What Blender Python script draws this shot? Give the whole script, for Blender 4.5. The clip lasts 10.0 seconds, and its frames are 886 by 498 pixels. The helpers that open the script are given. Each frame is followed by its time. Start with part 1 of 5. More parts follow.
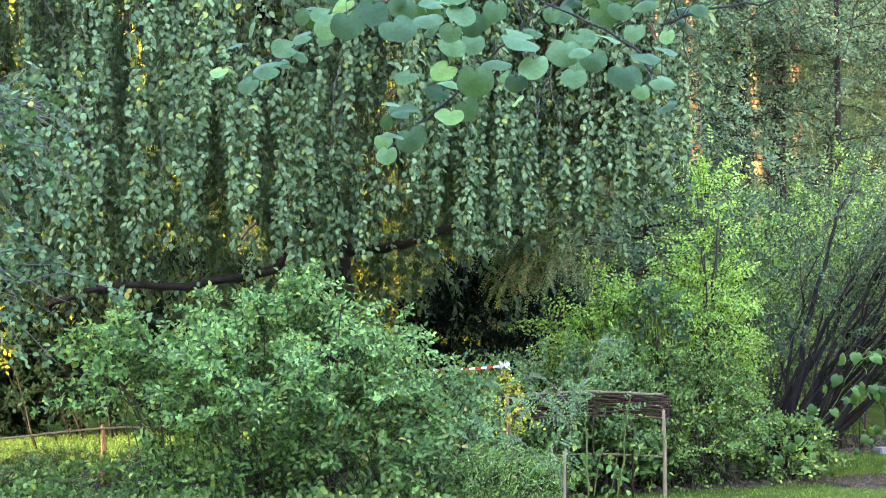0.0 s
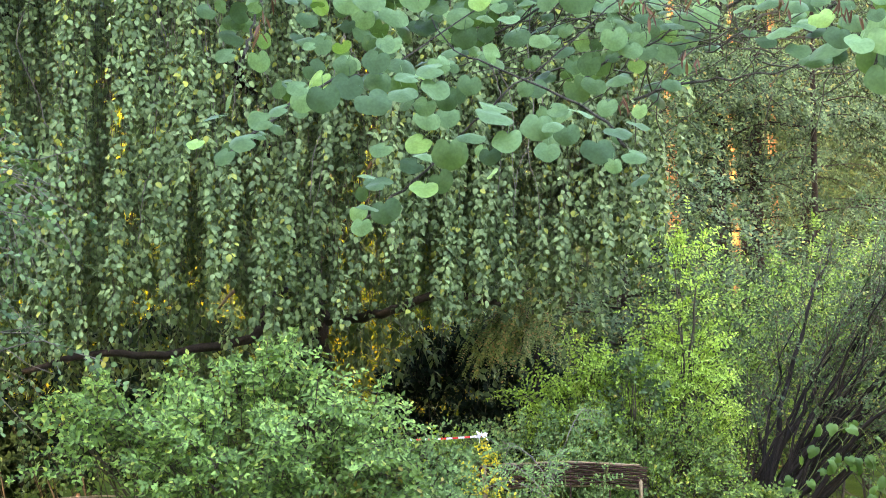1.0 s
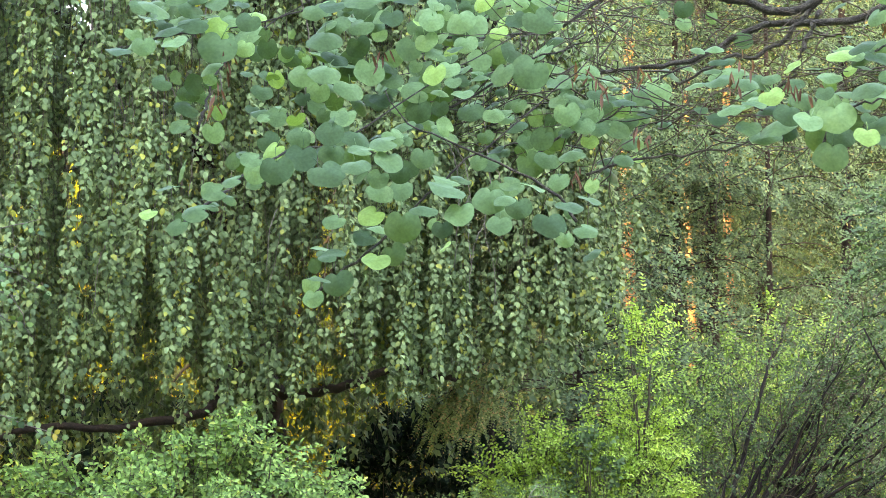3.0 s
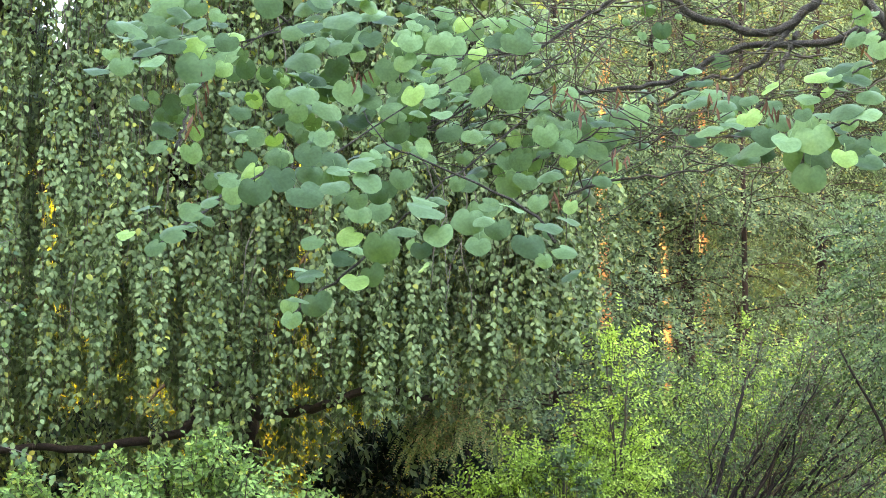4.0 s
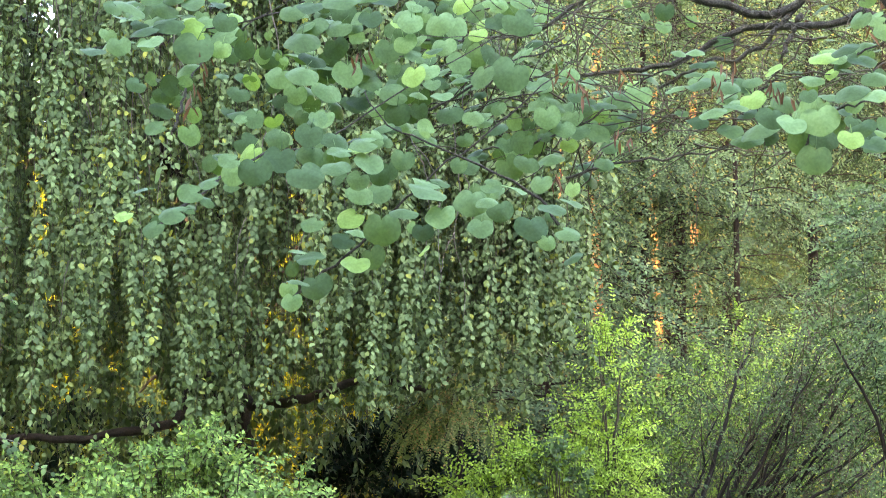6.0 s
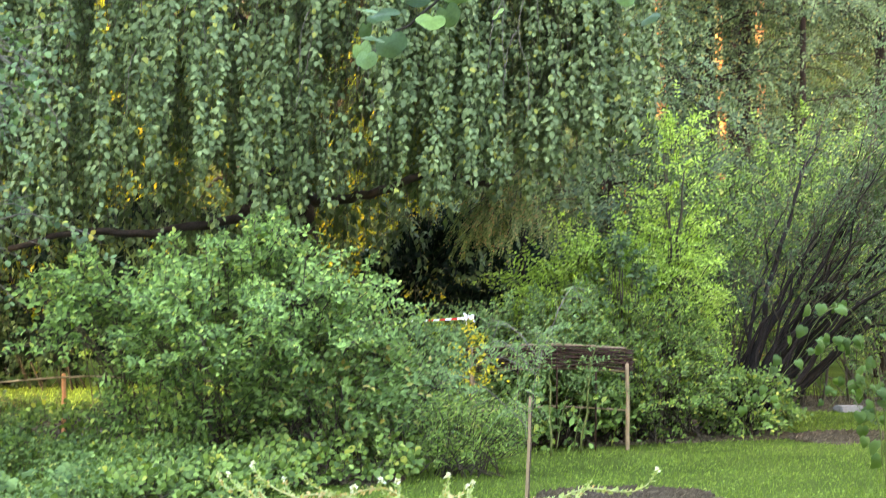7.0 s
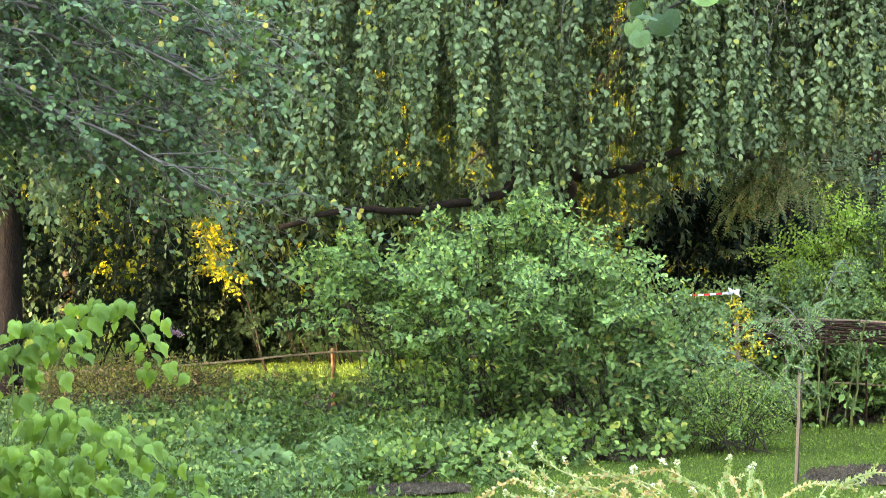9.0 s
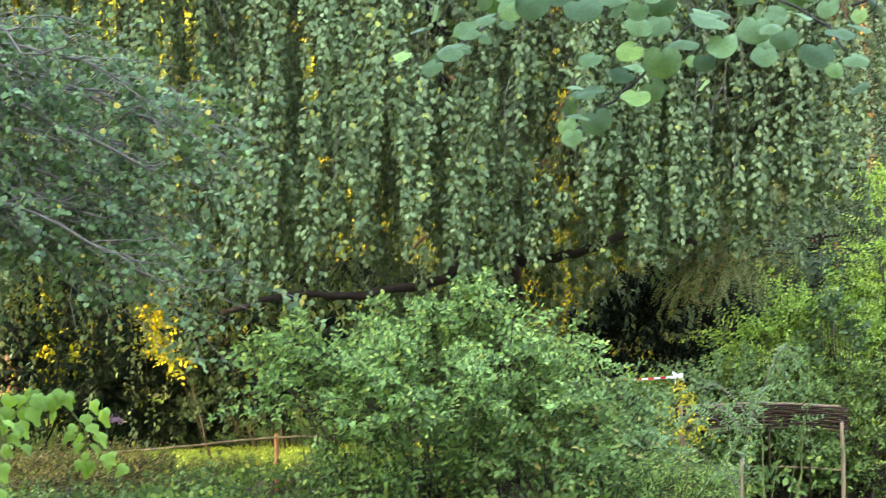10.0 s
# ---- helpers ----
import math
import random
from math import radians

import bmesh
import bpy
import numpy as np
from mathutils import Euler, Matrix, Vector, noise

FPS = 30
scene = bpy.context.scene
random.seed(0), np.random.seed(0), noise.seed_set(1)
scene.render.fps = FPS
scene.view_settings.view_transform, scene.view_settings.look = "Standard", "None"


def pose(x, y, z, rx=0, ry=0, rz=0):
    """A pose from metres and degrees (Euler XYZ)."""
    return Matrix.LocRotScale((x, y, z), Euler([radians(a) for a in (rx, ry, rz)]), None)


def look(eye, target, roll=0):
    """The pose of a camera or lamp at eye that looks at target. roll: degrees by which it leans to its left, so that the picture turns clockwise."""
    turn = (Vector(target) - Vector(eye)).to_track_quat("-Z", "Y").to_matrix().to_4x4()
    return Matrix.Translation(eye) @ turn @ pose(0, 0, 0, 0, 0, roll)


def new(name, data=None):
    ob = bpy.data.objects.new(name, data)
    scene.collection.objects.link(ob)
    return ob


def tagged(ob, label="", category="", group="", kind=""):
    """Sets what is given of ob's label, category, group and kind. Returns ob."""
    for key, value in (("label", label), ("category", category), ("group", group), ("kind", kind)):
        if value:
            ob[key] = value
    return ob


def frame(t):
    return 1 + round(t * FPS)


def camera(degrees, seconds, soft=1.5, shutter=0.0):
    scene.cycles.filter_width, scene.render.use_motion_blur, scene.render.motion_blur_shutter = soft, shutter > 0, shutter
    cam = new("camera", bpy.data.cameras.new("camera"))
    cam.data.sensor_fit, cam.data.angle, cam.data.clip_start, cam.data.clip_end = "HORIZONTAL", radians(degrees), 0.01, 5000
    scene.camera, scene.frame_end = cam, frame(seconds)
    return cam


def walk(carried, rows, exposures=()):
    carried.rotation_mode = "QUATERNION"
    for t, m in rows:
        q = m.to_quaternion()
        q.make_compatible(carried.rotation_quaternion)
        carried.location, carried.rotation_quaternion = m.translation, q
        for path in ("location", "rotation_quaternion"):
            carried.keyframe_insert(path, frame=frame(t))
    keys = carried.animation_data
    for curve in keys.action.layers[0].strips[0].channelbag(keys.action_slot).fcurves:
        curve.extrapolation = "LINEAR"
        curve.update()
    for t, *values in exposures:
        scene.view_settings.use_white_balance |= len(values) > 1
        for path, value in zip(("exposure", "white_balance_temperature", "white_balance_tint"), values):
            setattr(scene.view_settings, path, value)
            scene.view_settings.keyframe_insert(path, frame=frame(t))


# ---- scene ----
cam = camera(28.4, 10.0, 0.45, 0.28)
PATH = [
    (0.0, (-0.024, -0.003, 1.610), (2.610, 9.638, 1.947), -0.28),
    (0.5, (-0.020, -0.020, 1.609), (2.672, 9.596, 2.155), -0.20),
    (1.0, (-0.019, -0.032, 1.615), (2.723, 9.557, 2.344), -0.05),
    (1.5, (-0.014, -0.029, 1.619), (2.769, 9.531, 2.541), 0.02),
    (2.0, (-0.012, -0.040, 1.616), (2.807, 9.495, 2.683), -0.00),
    (2.2, (-0.012, -0.040, 1.616), (2.827, 9.485, 2.717), -0.00),
    (3.3, (-0.006, -0.045, 1.604), (3.023, 9.411, 2.790), 0.34),
    (3.5, (-0.004, -0.038, 1.608), (3.067, 9.401, 2.819), 0.30),
    (4.0, (-0.014, -0.036, 1.609), (3.074, 9.389, 2.884), 0.26),
    (4.5, (-0.017, -0.037, 1.610), (3.063, 9.387, 2.919), 0.30),
    (5.0, (-0.017, -0.043, 1.610), (3.098, 9.367, 2.928), 0.23),
    (5.2, (-0.016, -0.043, 1.611), (3.125, 9.359, 2.929), 0.14),
    (6.3, (-0.033, 0.044, 1.560), (3.116, 9.471, 2.656), 0.38),
    (6.5, (-0.039, 0.053, 1.524), (3.049, 9.529, 2.348), 0.24),
    (7.0, (-0.049, 0.064, 1.480), (2.804, 9.647, 1.626), 0.34),
    (7.5, (-0.051, 0.071, 1.474), (2.571, 9.719, 1.292), 0.30),
    (8.0, (-0.064, 0.061, 1.481), (2.268, 9.782, 1.216), 0.24),
    (8.5, (-0.072, 0.072, 1.482), (1.703, 9.910, 1.249), -0.03),
    (9.0, (-0.085, 0.061, 1.493), (1.329, 9.961, 1.487), -0.11),
    (9.5, (-0.084, 0.056, 1.502), (1.344, 9.952, 1.702), -0.12),
    (10.0, (-0.053, 0.060, 1.535), (1.654, 9.903, 1.982), -0.23),
]
walk(cam, [(t, look(eye, target, roll)) for t, eye, target, roll in PATH], [(0.0, 5.19, 6300, 23.0), (1.0, 5.18, 7600, 22.5), (5.0, 5.18, 7900, 22.5), (7.0, 5.20, 7750, 22.0), (10.0, 5.16, 7600, 22.0)])

# ---- sky and sun: a low evening sun from the west that an added, unseen tall wall keeps off the garden ----
SUN_ELEVATION, SUN_TURN = 15.0, 235.0
world = bpy.data.worlds.new("evening_sky")
world.use_nodes = True
scene.world = world
sky = world.node_tree.nodes.new("ShaderNodeTexSky")
sky.sky_type, sky.sun_disc = "NISHITA", False
sky.sun_elevation, sky.sun_rotation = radians(SUN_ELEVATION), radians(SUN_TURN)
sky.air_density, sky.dust_density, sky.ozone_density = 1.0, 1.5, 1.0
world.node_tree.links.new(sky.outputs["Color"], world.node_tree.nodes["Background"].inputs["Color"])
world.node_tree.nodes["Background"].inputs["Strength"].default_value = 0.15

sun = new("sun", bpy.data.lights.new("sun", "SUN"))
sun.data.energy, sun.data.angle, sun.data.color = 0.92, radians(0.6), (1.0, 0.85, 0.42)
to_sun = Vector((math.sin(radians(SUN_TURN)) * math.cos(radians(SUN_ELEVATION)),
                 math.cos(radians(SUN_TURN)) * math.cos(radians(SUN_ELEVATION)), math.sin(radians(SUN_ELEVATION))))
sun.matrix_basis = look(to_sun * 60, (0, 0, 0))


# ---- materials ----
def shader(name, rough=0.6):
    m = bpy.data.materials.new(name)
    m.use_nodes = True
    nt = m.node_tree
    b = nt.nodes["Principled BSDF"]
    b.inputs["Roughness"].default_value = rough
    return m, nt, b


def node(nt, kind, **values):
    n = nt.nodes.new(kind)
    for key, value in values.items():
        n.inputs[key].default_value = value
    return n


def ramp(nt, source, stops):
    r = nt.nodes.new("ShaderNodeValToRGB")
    r.color_ramp.interpolation = "LINEAR"
    while len(r.color_ramp.elements) < len(stops):
        r.color_ramp.elements.new(0.5)
    for e, (at, c) in zip(r.color_ramp.elements, stops):
        e.position, e.color = at, (*c, 1)
    nt.links.new(source, r.inputs[0])
    return r.outputs[0]


def leaf_material(name, dark, light, odd=None, share=0.03, rough=0.45, through_light=0.20, single=False, scale=6.0, gloss=0.12):
    """A leaf: colour varied leaf by leaf and across patches, veined by a fine noise, partly translucent."""
    m, nt, b = shader(name, rough)
    if single:
        pick = nt.nodes.new("ShaderNodeObjectInfo").outputs["Random"]
    else:
        pick = nt.nodes.new("ShaderNodeNewGeometry").outputs["Random Per Island"]
    dark, light = tuple(c * 0.52 for c in dark), tuple(c * 0.66 for c in light)
    mid = tuple(a * 0.55 + c * 0.45 for a, c in zip(dark, light))
    stops = [(0.0, dark), (0.5, mid), (1.0 - share - 0.02, light)]
    if odd:
        stops.append((1.0 - share, tuple(c * 0.7 for c in odd)))
    colour = ramp(nt, pick, stops)
    where = nt.nodes.new("ShaderNodeTexCoord")
    n = node(nt, "ShaderNodeTexNoise", Scale=1.3, Detail=2.0)
    fine = node(nt, "ShaderNodeTexNoise", Scale=scale * 10, Detail=3.0)
    nt.links.new(where.outputs["Object"], n.inputs["Vector"])
    nt.links.new(where.outputs["Object"], fine.inputs["Vector"])
    add = nt.nodes.new("ShaderNodeMath")
    add.operation = "ADD"
    nt.links.new(n.outputs["Fac"], add.inputs[0])
    nt.links.new(fine.outputs["Fac"], add.inputs[1])
    hsv = node(nt, "ShaderNodeHueSaturation", Hue=0.5, Saturation=1.0)
    spread = node(nt, "ShaderNodeMapRange")
    spread.inputs["From Min"].default_value, spread.inputs["From Max"].default_value = 0.6, 1.4
    spread.inputs["To Min"].default_value, spread.inputs["To Max"].default_value = 0.72, 1.28
    nt.links.new(add.outputs[0], spread.inputs["Value"])
    nt.links.new(spread.outputs[0], hsv.inputs["Value"])
    nt.links.new(colour, hsv.inputs["Color"])
    nt.links.new(hsv.outputs[0], b.inputs["Base Color"])
    bump = node(nt, "ShaderNodeBump", Strength=0.25, Distance=0.003)
    nt.links.new(fine.outputs["Fac"], bump.inputs["Height"])
    nt.links.new(bump.outputs[0], b.inputs["Normal"])
    b.inputs["Specular IOR Level"].default_value = gloss
    t = nt.nodes.new("ShaderNodeBsdfTranslucent")
    warm = nt.nodes.new("ShaderNodeMixRGB")
    warm.blend_type = "MULTIPLY"
    warm.inputs[0].default_value = 1.0
    warm.inputs[2].default_value = (1.5, 1.45, 0.45, 1)
    nt.links.new(hsv.outputs[0], warm.inputs[1])
    nt.links.new(warm.outputs[0], t.inputs["Color"])
    mix = nt.nodes.new("ShaderNodeMixShader")
    mix.inputs[0].default_value = through_light
    nt.links.new(b.outputs[0], mix.inputs[1])
    nt.links.new(t.outputs[0], mix.inputs[2])
    nt.links.new(mix.outputs[0], nt.nodes["Material Output"].inputs["Surface"])
    return m


def rough_material(name, stops, scale, rough=0.85, bump=0.5, distance=0.02, stretch=(1, 1, 1), fine=8.0):
    """Bark, soil, stone, wood: two scales of noise in colour and relief."""
    m, nt, b = shader(name, rough)
    where = nt.nodes.new("ShaderNodeTexCoord")
    mapping = nt.nodes.new("ShaderNodeMapping")
    mapping.inputs["Scale"].default_value = stretch
    nt.links.new(where.outputs["Object"], mapping.inputs["Vector"])
    n = node(nt, "ShaderNodeTexNoise", Scale=scale, Detail=6.0, Roughness=0.65)
    g = node(nt, "ShaderNodeTexNoise", Scale=scale * fine, Detail=4.0, Roughness=0.7)
    for x in (n, g):
        nt.links.new(mapping.outputs[0], x.inputs["Vector"])
    b.inputs["Specular IOR Level"].default_value = 0.15
    mix = nt.nodes.new("ShaderNodeMath")
    mix.operation = "MULTIPLY_ADD"
    mix.inputs[1].default_value = 0.5
    half = nt.nodes.new("ShaderNodeMath")
    half.operation = "MULTIPLY"
    half.inputs[1].default_value = 0.5
    nt.links.new(g.outputs["Fac"], half.inputs[0])
    nt.links.new(n.outputs["Fac"], mix.inputs[0])
    nt.links.new(half.outputs[0], mix.inputs[2])
    nt.links.new(ramp(nt, mix.outputs[0], stops), b.inputs["Base Color"])
    bp = node(nt, "ShaderNodeBump", Strength=bump, Distance=distance)
    nt.links.new(mix.outputs[0], bp.inputs["Height"])
    nt.links.new(bp.outputs[0], b.inputs["Normal"])
    return m


def plain_material(name, colour, rough=0.5, metal=0.0):
    return rough_material(name, [(0.3, tuple(c * 0.85 for c in colour)), (0.7, colour)], 30, rough, 0.15, 0.002)


M_BEECH = leaf_material("beech_leaf", (0.088, 0.144, 0.062), (0.206, 0.306, 0.128), (0.25, 0.29, 0.06), 0.05, 0.5, 0.15, gloss=0.10)
M_REDBUD = leaf_material("redbud_leaf", (0.068, 0.138, 0.062), (0.205, 0.360, 0.156), (0.27, 0.45, 0.13), 0.04, 0.55, 0.28, True, 0.9, 0.06)
M_ROSE = leaf_material("rose_leaf", (0.066, 0.146, 0.040), (0.275, 0.480, 0.126), (0.40, 0.52, 0.12), 0.03, 0.5, gloss=0.12)
M_OVALSHRUB = leaf_material("oval_shrub_leaf", (0.090, 0.185, 0.050), (0.230, 0.400, 0.115), (0.36, 0.34, 0.10), 0.04, 0.42)
M_GREY = leaf_material("grey_rose_leaf", (0.110, 0.220, 0.080), (0.250, 0.430, 0.150), (0.30, 0.38, 0.12), 0.03, 0.55, gloss=0.10)
M_HEDGE = leaf_material("hedge_leaf", (0.076, 0.160, 0.042), (0.260, 0.430, 0.096), (0.40, 0.46, 0.09), 0.05, 0.4)
M_BRIGHT = leaf_material("bright_shrub_leaf", (0.225, 0.405, 0.068), (0.640, 0.950, 0.215), (0.58, 0.74, 0.24), 0.05, 0.5, 0.4)
M_MID = leaf_material("middle_shrub_leaf", (0.080, 0.168, 0.036), (0.300, 0.490, 0.122), (0.42, 0.50, 0.14), 0.05, 0.5, 0.35)
M_FINE = leaf_material("fine_shrub_leaf", (0.045, 0.095, 0.042), (0.110, 0.195, 0.076), (0.22, 0.24, 0.06), 0.03, 0.5)
M_LEFT = leaf_material("serviceberry_leaf", (0.050, 0.108, 0.046), (0.178, 0.305, 0.118), (0.40, 0.34, 0.06), 0.010, 0.42)
M_VINE = leaf_material("vine_leaf", (0.140, 0.275, 0.045), (0.250, 0.440, 0.082), None, 0.0, 0.5, 0.35, True, 4.0)
M_COVER = leaf_material("ground_cover_leaf", (0.052, 0.120, 0.032), (0.195, 0.330, 0.092), (0.34, 0.40, 0.10), 0.03, 0.5)
M_WEED = leaf_material("dry_weed_leaf", (0.120, 0.150, 0.040), (0.280, 0.300, 0.085), (0.34, 0.24, 0.12), 0.15, 0.6)
# near-black needles: the shade beneath the beech is put into this colour
M_SHADE_YEW = leaf_material("shaded_yew_needle", (0.006, 0.016, 0.009), (0.018, 0.036, 0.018), None, 0.0, 0.8, 0.1, gloss=0.05)
M_CYPRESS = leaf_material("cypress_frond", (0.120, 0.175, 0.055), (0.320, 0.400, 0.140), (0.40, 0.28, 0.12), 0.12, 0.6)
M_SPRUCE = leaf_material("conifer_needle", (0.034, 0.066, 0.031), (0.148, 0.228, 0.098), (0.22, 0.20, 0.06), 0.05, 0.6, 0.16)
M_WOODS = leaf_material("far_woods_leaf", (0.110, 0.150, 0.020), (0.340, 0.360, 0.035), (0.55, 0.42, 0.03), 0.15, 0.6, 0.55)
# yellow leaf colour imitates backlit leaves where no sun reaches
M_PAINTED_SUNLIT = leaf_material("painted_sunlit_leaf", (0.75, 0.62, 0.05), (1.1, 0.98, 0.10), (0.5, 0.6, 0.12), 0.2, 0.5, 0.4)
M_GRASS = leaf_material("grass_blade", (0.080, 0.168, 0.030), (0.275, 0.435, 0.090), (0.34, 0.46, 0.12), 0.015, 0.6, 0.35)
M_POD = leaf_material("seed_pod", (0.16, 0.080, 0.060), (0.30, 0.165, 0.125), None, 0.0, 0.6, 0.3, True)
M_CANDY = leaf_material("candytuft_pod", (0.40, 0.58, 0.22), (0.60, 0.72, 0.36), (0.62, 0.46, 0.24), 0.12, 0.6, 0.4)
M_STRAW = leaf_material("straw_pod", (0.85, 0.62, 0.33), (0.98, 0.76, 0.44), (0.56, 0.66, 0.28), 0.2, 0.7, 0.35)
M_STALK = rough_material("pale_stalk", [(0.3, (0.26, 0.32, 0.10)), (0.7, (0.50, 0.48, 0.22))], 9, 0.6, 0.2, 0.001)
M_VINESHOOT = rough_material("vine_shoot", [(0.3, (0.05, 0.08, 0.02)), (0.7, (0.13, 0.15, 0.05))], 9, 0.6, 0.2, 0.001)
M_PETAL = leaf_material("white_petal", (1.3, 1.3, 1.2), (1.12, 1.12, 1.08), None, 0.0, 0.6, 0.3)
M_BARK = rough_material("beech_bark", [(0.3, (0.008, 0.006, 0.0045)), (0.55, (0.028, 0.020, 0.014)), (0.8, (0.070, 0.048, 0.034))], 9, 0.85, 0.7, 0.02)
M_REDBARK = rough_material("redbud_bark", [(0.3, (0.016, 0.014, 0.012)), (0.5, (0.055, 0.049, 0.040)), (0.75, (0.16, 0.155, 0.125))], 34, 0.9, 1.0, 0.01)
M_TWIG = rough_material("twig_bark", [(0.3, (0.028, 0.022, 0.016)), (0.7, (0.085, 0.072, 0.050))], 14, 0.8, 0.4, 0.004)
M_DARKTWIG = rough_material("dark_stem_bark", [(0.3, (0.006, 0.005, 0.0045)), (0.7, (0.020, 0.017, 0.014))], 14, 0.95, 0.5, 0.004)
M_PALETWIG = rough_material("pale_twig_bark", [(0.3, (0.055, 0.050, 0.040)), (0.7, (0.16, 0.148, 0.12))], 14, 0.8, 0.4, 0.004)
M_SPRUCEBARK = rough_material("conifer_bark", [(0.3, (0.008, 0.006, 0.0045)), (0.55, (0.022, 0.014, 0.010)), (0.8, (0.055, 0.036, 0.025))], 4, 0.9, 0.8, 0.03, (1, 1, 0.35))
M_TRUNK = rough_material("ridged_dark_bark", [(0.3, (0.005, 0.004, 0.003)), (0.5, (0.016, 0.012, 0.009)), (0.75, (0.055, 0.040, 0.029))], 14, 0.95, 1.0, 0.03, (1, 1, 0.3))
# the orange of evening light is painted into this reddish bark
M_SUNLIT_PINEBARK = rough_material("sunlit_pine_bark", [(0.3, (0.16, 0.065, 0.025)), (0.55, (0.34, 0.15, 0.055)), (0.8, (0.50, 0.26, 0.11))], 4, 0.9, 0.8, 0.03, (1, 1, 0.35))
# wood colour brightened to paint in sunlight that misses the stake
M_SUNLIT_STAKE = rough_material("sunlit_stake_wood", [(0.3, (0.26, 0.125, 0.052)), (0.6, (0.44, 0.225, 0.105)), (0.8, (0.55, 0.32, 0.17))], 12, 0.75, 0.4, 0.004, (6, 6, 1))
M_POST = rough_material("grey_post_wood", [(0.3, (0.13, 0.095, 0.055)), (0.6, (0.27, 0.205, 0.125)), (0.8, (0.38, 0.31, 0.21))], 12, 0.8, 0.5, 0.004, (6, 6, 1))
M_WATTLE = rough_material("wattle_rod_bark", [(0.3, (0.018, 0.009, 0.007)), (0.6, (0.055, 0.028, 0.020)), (0.8, (0.10, 0.055, 0.038))], 25, 0.7, 0.4, 0.003)
M_ROPE = rough_material("hemp_rope", [(0.3, (0.16, 0.13, 0.08)), (0.7, (0.30, 0.26, 0.165))], 120, 0.9, 0.6, 0.003)
M_SOIL = rough_material("dark_soil", [(0.3, (0.020, 0.016, 0.010)), (0.5, (0.062, 0.050, 0.032)), (0.72, (0.26, 0.215, 0.14))], 20, 0.95, 1.0, 0.03)
M_STONE = rough_material("grey_stone", [(0.3, (0.17, 0.165, 0.155)), (0.7, (0.31, 0.305, 0.285))], 8, 0.9, 0.5, 0.01)
M_RED = plain_material("red_tape", (0.62, 0.03, 0.03), 0.4)
M_WHITE = plain_material("white_plastic", (0.80, 0.82, 0.84), 0.35)
M_LILAC = leaf_material("lilac_petal", (0.36, 0.20, 0.34), (0.52, 0.34, 0.50), None, 0.0, 0.6, 0.3)
M_WALL = rough_material("grey_render", [(0.3, (0.36, 0.34, 0.30)), (0.7, (0.46, 0.44, 0.40))], 1.2, 0.9, 0.3, 0.01)
# kept near-black so openings between the trees look shaded though the sun hits it
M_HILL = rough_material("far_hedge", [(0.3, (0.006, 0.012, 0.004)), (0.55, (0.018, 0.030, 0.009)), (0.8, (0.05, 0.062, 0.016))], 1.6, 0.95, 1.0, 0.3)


def ground_material():
    """Lawn over most of it; worn and mossy at two scales."""
    m, nt, b = shader("lawn", 0.95)
    b.inputs["Specular IOR Level"].default_value = 0.05
    where = nt.nodes.new("ShaderNodeTexCoord")
    n = node(nt, "ShaderNodeTexNoise", Scale=0.9, Detail=5.0, Roughness=0.6)
    g = node(nt, "ShaderNodeTexNoise", Scale=60.0, Detail=5.0, Roughness=0.75)
    for x in (n, g):
        nt.links.new(where.outputs["Object"], x.inputs["Vector"])
    a = ramp(nt, n.outputs["Fac"], [(0.3, (0.045, 0.080, 0.014)), (0.6, (0.085, 0.135, 0.024)), (0.8, (0.13, 0.16, 0.045))])
    c = ramp(nt, g.outputs["Fac"], [(0.3, (0.35, 0.35, 0.3)), (0.7, (1.2, 1.2, 1.1))])
    mul = nt.nodes.new("ShaderNodeMixRGB")
    mul.blend_type = "MULTIPLY"
    mul.inputs[0].default_value = 1.0
    nt.links.new(a, mul.inputs[1])
    nt.links.new(c, mul.inputs[2])
    nt.links.new(mul.outputs[0], b.inputs["Base Color"])
    bp = node(nt, "ShaderNodeBump", Strength=0.8, Distance=0.03)
    nt.links.new(g.outputs["Fac"], bp.inputs["Height"])
    nt.links.new(bp.outputs[0], b.inputs["Normal"])
    return m


M_LAWN = ground_material()

# ---- mesh helpers ----
rng = np.random.default_rng(7)


def unit(v):
    v = np.asarray(v, float)
    return v / np.maximum(np.linalg.norm(v, axis=-1, keepdims=True), 1e-9)


def mesh_of(name, verts, tris, material, smooth=True):
    me = bpy.data.meshes.new(name)
    verts, tris = np.asarray(verts, np.float32).reshape(-1, 3), np.asarray(tris, np.int32).reshape(-1, 3)
    me.vertices.add(len(verts))
    me.vertices.foreach_set("co", verts.ravel())
    me.loops.add(len(tris) * 3)
    me.loops.foreach_set("vertex_index", tris.ravel())
    me.polygons.add(len(tris))
    me.polygons.foreach_set("loop_start", np.arange(0, len(tris) * 3, 3, dtype=np.int32))
    me.polygons.foreach_set("use_smooth", np.full(len(tris), smooth))
    me.update(calc_edges=True)
    me.materials.append(material)
    return me


def thing(name, base, label, category, group="", kind=""):
    """An Empty at the base of a thing, which parents its parts."""
    ob = new(name)
    ob.empty_display_size = 0.1
    ob.location = base
    return tagged(ob, label, category, group, kind)


def base_of(parent):
    at = Vector((0, 0, 0))
    while parent:
        at = at + parent.location
        parent = parent.parent
    return np.array(at)


def piece(name, geometry, material, parent, label="", kind="", smooth=True):
    """One mesh under a thing or a part; the geometry is in world metres."""
    verts, tris = geometry
    ob = new(name, mesh_of(name, np.asarray(verts, float).reshape(-1, 3) - base_of(parent), tris, material, smooth))
    ob.parent = parent
    return tagged(ob, label, kind=kind)


